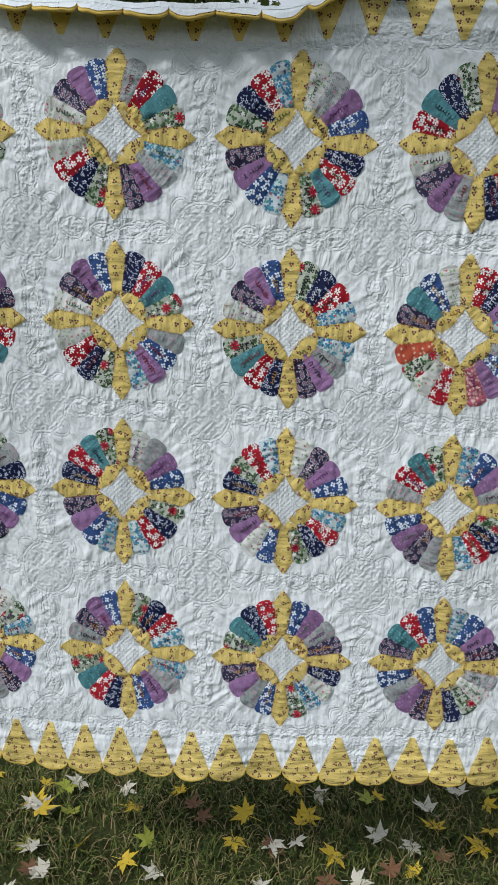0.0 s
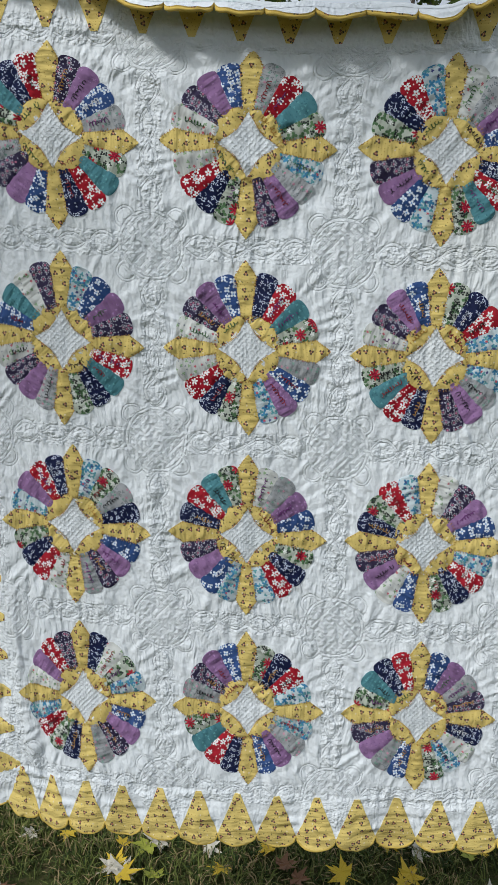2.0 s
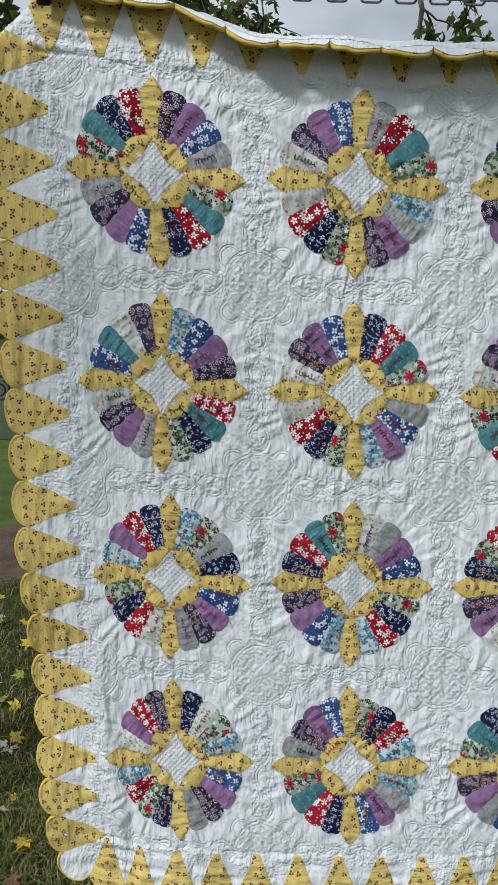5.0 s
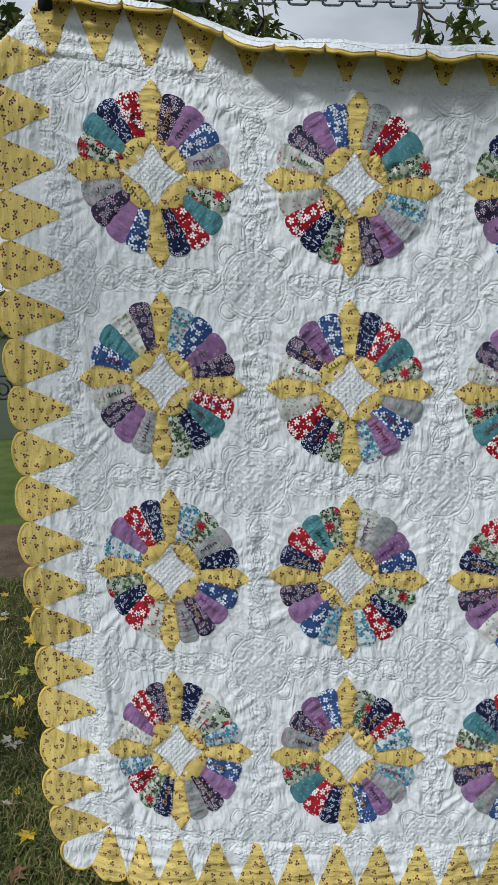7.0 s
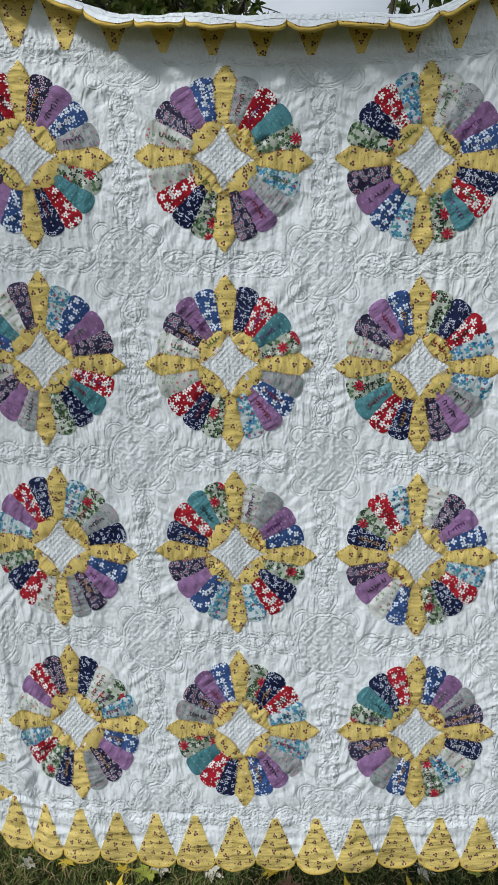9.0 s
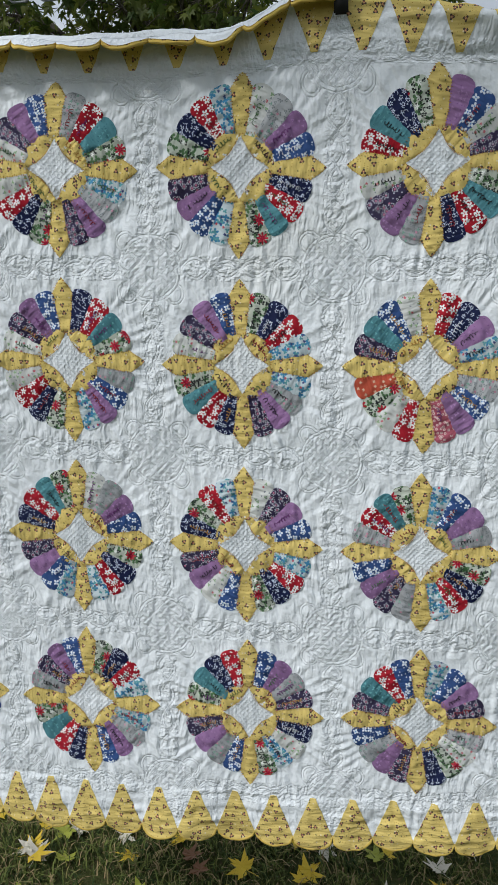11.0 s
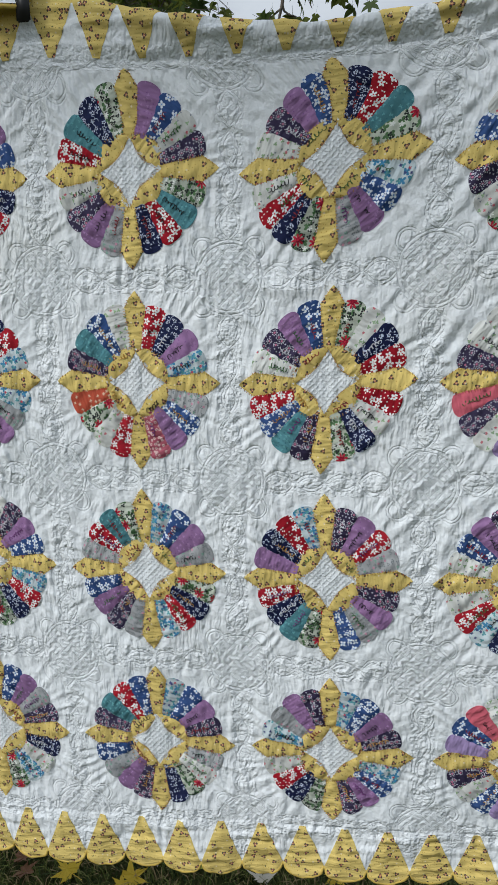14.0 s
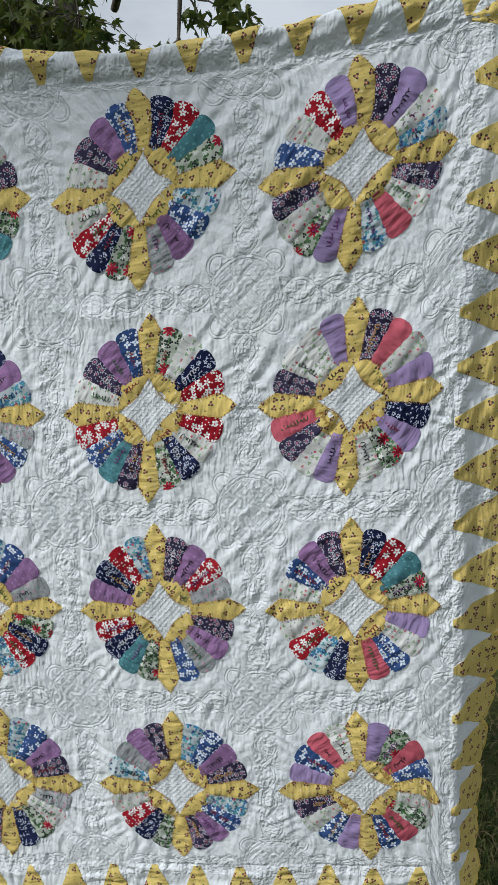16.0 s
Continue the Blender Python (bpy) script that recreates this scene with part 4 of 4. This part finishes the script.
chain = tagged(new("chain"), "galvanised steel chain strung level between two trees", "chain")
chain.location = (0, CHAIN_Y, CHAIN_Z)
LINK, STEP = link_mesh(), 0.0340
n_links = int((CHAIN_X1 - CHAIN_X0) / STEP)
for k in range(n_links):
    x = CHAIN_X0 + k * STEP
    z = chain_z(x) - CHAIN_Z
    ob = child("link", LINK, chain)
    slope = math.degrees(math.atan2(chain_z(x + 0.01) - chain_z(x), 0.01))
    ob.matrix_basis = pose(x, 0, z, 20 + (90 if k % 2 else 0), -slope, 0)


def rounded_box(sx, sy, sz, at=(0, 0, 0), bevel=0.002, rot=None):
    bm = bmesh.new()
    bmesh.ops.create_cube(bm, size=1)
    bmesh.ops.scale(bm, vec=(sx, sy, sz), verts=bm.verts)
    bmesh.ops.bevel(bm, geom=bm.edges[:], offset=bevel, segments=2, affect="EDGES")
    m = Matrix.Translation(at) @ (rot or Matrix())
    bmesh.ops.transform(bm, matrix=m, verts=bm.verts)
    return bm


def tube_part(name, pts, rad, mat, parent, sides=8, label=""):
    v, f = tube(pts, rad, sides)
    return child(name, raw_mesh(name, v, f.tolist(), mat), parent, label)


def make_clip(x, grip_z):
    """A black spring clip gripping the quilt's edge and hooked on the chain."""
    clip = tagged(new("clip"), "black plastic spring clip gripping the quilt's top edge", "clip", "clips along the chain")
    clip.location = (x, 0, grip_z)
    top = chain_z(x) - grip_z
    part("front_jaw", rounded_box(0.027, 0.008, 0.062, (0, -0.016, 0.012), 0.003), BLACK, clip)
    part("rear_jaw", rounded_box(0.027, 0.008, 0.062, (0, 0.020, 0.012), 0.003), BLACK, clip)
    part("bridge", rounded_box(0.023, 0.044, 0.010, (0, 0.002, 0.046), 0.003), BLACK, clip)
    t = np.linspace(0, 14 * np.pi, 100)
    tube_part("spring", np.stack([np.linspace(-0.010, 0.010, 100), 0.004 + 0.005 * np.cos(t), 0.033 + 0.005 * np.sin(t)], -1), 0.0008, STEEL, clip, 5)
    s = np.linspace(0, 1, 14)
    hook = np.stack([0 * s, 0.004 + (CHAIN_Y - 0.004) * s, 0.048 + (top - 0.046) * s + 0.016 * np.sin(s * np.pi)], -1)
    tube_part("hook", hook, 0.0022, STEEL, clip)


make_clip(CLIPS[0] * PU - 0.005, 2.335)
make_clip(CLIPS[1] * PU + 0.002, 2.292)
make_clip(CLIPS[2] * PU, 2.335)

# ---- trees ----
kg = Nodes("grey_bark")
kp = kg.coord("Object")
furrow = kg.noise(kg.vmath("MULTIPLY", kp, (1.0, 1.0, 0.22)), 34.0, 5.0, 0.65)
kg.bump(furrow, 0.9, 0.02)
BARK = kg.done(kg.mix(kg.step(furrow, 0.35, 0.65), (0.055, 0.045, 0.036), (0.17, 0.15, 0.125)), 0.95, 0.0, 0.1)


def crooked(p0, p1, n, amp, rng):
    """A wandering line from p0 to p1."""
    s = np.linspace(0, 1, n)[:, None]
    p = np.array(p0)[None] * (1 - s) + np.array(p1)[None] * s
    return p + np.cumsum(rng.normal(0, amp, (n, 3)), 0) * np.sin(s * np.pi) ** 0.5


def leaf_cloud(places, size, rng):
    """One mesh of hanging leaves at the places."""
    shapes = [leaf_arrays(False, c, rng) for c in (0.2, 0.5, 0.9, 0.4)]
    verts, faces, base = [], [], 0
    for p in places:
        v, f = shapes[rng.integers(4)]
        e = Euler((rng.normal(-1.9, 0.55), rng.normal(0, 0.5), rng.uniform(0, 6.28)))
        m = np.array(e.to_matrix()) * size * rng.uniform(0.65, 1.2)
        verts.append(v @ m.T + p)
        faces += [tuple(i + base for i in q) for q in f]
        base += len(v)
    return np.concatenate(verts), faces


tree_rng = np.random.default_rng(21)


def maple_tree(foot, height, girth, tips, leaf_size, per_tip, spread, label):
    """Trunk, limbs to the given tips, twigs and leaves."""
    tree = tagged(new("tree"), label, "tree")
    tree.location = foot
    f = np.array(foot)
    trunk = crooked((0, 0, -0.05), (0.1, 0.05, height), 14, 0.012, tree_rng)
    flare = girth * (1.0 - 0.55 * np.linspace(0, 1, 14)) * (1 + 0.5 * np.exp(-np.linspace(0, 14, 14)))
    tube_part("trunk", trunk, flare, BARK, tree, 14)
    places, tv, tf = [], [], []
    for tip in tips:
        k = tree_rng.integers(7, 13)
        limb = crooked(trunk[k], np.array(tip) - f, 12, 0.03, tree_rng)
        tube_part("limb", limb, np.linspace(girth * 0.30, 0.006, 12), BARK, tree, 7)
        for q in range(per_tip):
            i = tree_rng.integers(5, 12)
            end = limb[i] + tree_rng.normal(0, spread, 3) * (1, 1, 0.75) - (0, 0, 0.10)
            twig = crooked(limb[i], end, 5, 0.02, tree_rng)
            v, fc = tube(twig, np.linspace(0.005, 0.0015, 5), 4)
            tf += (fc + sum(len(w) for w in tv)).tolist()
            tv.append(v)
            for w in range(5):
                places.append(twig[tree_rng.integers(2, 5)] + tree_rng.normal(0, 0.045, 3))
    tagged(child("twigs", raw_mesh("twigs", np.concatenate(tv), tf, BARK), tree), kind="stuff")
    v, fc = leaf_cloud(places, leaf_size, tree_rng)
    tagged(child("crown", raw_mesh("crown", v, fc, GREEN_LEAF, smooth=False), tree, "green lobed leaves turning yellow"), kind="stuff")
    return tree


# the maple behind the quilt; its lowest limbs hang into view over the top edge
maple_tree((-0.45, 4.6, 0), 4.2, 0.17,
           [(-1.25, 3.3, 3.45), (-0.95, 3.0, 3.75), (-0.6, 3.2, 3.55), (-0.25, 3.1, 3.62), (0.05, 3.3, 3.50), (0.15, 3.15, 3.44), (-0.1, 3.2, 3.46), (0.30, 3.15, 3.42), (-1.7, 3.6, 3.7), (-0.4, 3.6, 4.1), (-1.2, 3.4, 4.1), (-0.8, 4.0, 4.6), (-0.2, 4.4, 4.7)],
           0.085, 34, 0.19, "maple tree in green leaf behind the quilt")


def hanging_branch():
    """A thin bough that hangs clear of the crown."""
    bough = tagged(new("branch"), "thin hanging maple branch with green leaves", "branch")
    stem = np.array([(0.10, 4.45, 3.9), (0.5, 3.6, 3.95), (0.85, 2.9, 3.75), (1.00, 2.55, 3.45), (1.04, 2.5, 3.25), (1.02, 2.5, 3.05), (0.99, 2.48, 2.92)])
    tube_part("stem", stem, np.linspace(0.030, 0.004, 7), BARK, bough, 7)
    places = []
    for start, end, n in ((3, (1.30, 2.5, 3.22), 12), (4, (1.38, 2.45, 3.08), 16), (4, (1.16, 2.5, 3.02), 10), (5, (0.93, 2.5, 2.92), 8), (5, (1.10, 2.5, 2.90), 10), (3, (1.12, 2.6, 3.5), 8)):
        twig = crooked(stem[start], end, 9, 0.012, tree_rng)
        tube_part("twig", twig, np.linspace(0.006, 0.0018, 9), BARK, bough, 5)
        for k in range(n):
            places.append(twig[tree_rng.integers(3, 9)] + tree_rng.normal(0, 0.035, 3) - (0, 0, 0.02))
    v, f = leaf_cloud(places, 0.085, tree_rng)
    tagged(child("leaves", raw_mesh("leaves", v, f, GREEN_LEAF, smooth=False), bough), kind="stuff")


hanging_branch()


def chain_post(x, tips=()):
    """Unseen trunk added to carry one end of the chain; tips give leafy limbs that shade the quilt."""
    post = tagged(new("tree"), "grey-barked tree added out of view to carry one end of the chain", "tree")
    post.location = (x, CHAIN_Y, 0)
    tube_part("trunk", crooked((0, 0, -0.05), (0.05, 0.0, 5.5), 16, 0.006, tree_rng), np.linspace(0.17, 0.11, 16), BARK, post, 16)
    places = []
    for tip in tips:
        end = np.array(tip) - (x, CHAIN_Y, 0)
        limb = crooked((0.02, 0, max(2.6, end[2] - 0.9)), end, 10, 0.015, tree_rng)
        tube_part("limb", limb, np.linspace(0.045, 0.006, 10), BARK, post, 7)
        for k in range(40):
            places.append(limb[tree_rng.integers(6, 10)] + tree_rng.normal(0, 0.13, 3) * (0.7, 1, 1))
    if places:
        v, f = leaf_cloud(places, 0.10, tree_rng)
        tagged(child("crown", raw_mesh("crown", v, f, GREEN_LEAF, smooth=False), post, "green lobed leaves turning yellow"), kind="stuff")


# unseen limbs on the chain's maple, added over the lawn in front to shade the quilt's upper edge
chain_post(CHAIN_X0 - 0.10, [(-1.78, -1.15, z) for z in (2.85, 3.15, 3.45, 3.75)] + [(-0.1, -1.15, 3.80), (0.3, -1.15, 3.74), (0.62, -1.2, 3.72)])
chain_post(CHAIN_X1 + 0.10)


# ---- far bank and iron scroll ----
def far_tree(x, y, h, w, rng):
    """A leafy tree across the pond: trunk, limbs and a ragged crown of leaf clumps."""
    tree = tagged(new("tree"), "bushy green tree on the far bank of the pond", "tree", "trees across the pond")
    tree.location = (x, y, 0)
    tube_part("trunk", crooked((0, 0, -0.1), (0, 0, h * 0.6), 6, 0.05, rng), np.linspace(0.22, 0.10, 6), BARK, tree, 7)
    for k in range(4):
        tube_part("limb", crooked((0, 0, h * rng.uniform(0.2, 0.5)), (rng.uniform(-w, w) * 0.6, rng.uniform(-w, w) * 0.4, h * rng.uniform(0.5, 0.85)), 5, 0.04, rng), np.linspace(0.09, 0.03, 5), BARK, tree, 5)
    n = 900
    a, el, r = rng.uniform(0, 2 * np.pi, n), rng.uniform(-1, 1, n), rng.uniform(0.45, 1, n) ** 0.5
    lump = 1 + 0.35 * vnoise(a * 1.3, el * 2.5, rng.integers(90))
    c = np.stack([np.cos(a) * np.sqrt(1 - el**2) * w, np.sin(a) * np.sqrt(1 - el**2) * w * 0.8, el * h * 0.46], -1) * (r * lump)[:, None] + [0, 0, h * 0.52]
    v, f = leaf_cloud(c, 0.42, rng)
    tagged(child("crown", raw_mesh("crown", v, f, GREEN_LEAF, smooth=False), tree), kind="stuff")


far_rng = np.random.default_rng(31)
for k in range(13):
    far_tree(-40 + k * 5.0 + far_rng.uniform(-1.5, 1.5), 66 + far_rng.uniform(-2, 5), far_rng.uniform(4.0, 6.6), far_rng.uniform(3.0, 4.4), far_rng)


def iron_stand():
    """A wrought-iron stand by the path: uprights, a top bar and scrolls."""
    stand = tagged(new("iron_stand"), "black wrought-iron stand with a scroll bracket", "iron stand")
    stand.location = (-2.32, 6.0, 0)
    for x in (0.0, -0.5):
        tube_part("upright", [(x, 0, -0.02), (x, 0, 0.6), (x, 0, 1.22)], 0.014, IRON, stand)
    tube_part("top_bar", [(-0.62, 0, 1.205), (0, 0, 1.205), (0.36, 0, 1.20)], 0.012, IRON, stand)
    t = np.linspace(0, 3.6 * np.pi, 60)
    r = 0.105 - 0.0068 * t
    tube_part("scroll", np.stack([0.235 + r * np.sin(t + 0.4), 0 * t, 1.065 + r * np.cos(t + 0.4)], -1), 0.010, IRON, stand)
    tube_part("scroll", np.stack([-0.76 - r * np.sin(t + 0.4), 0 * t, 1.065 + r * np.cos(t + 0.4)], -1), 0.010, IRON, stand)


iron_stand()
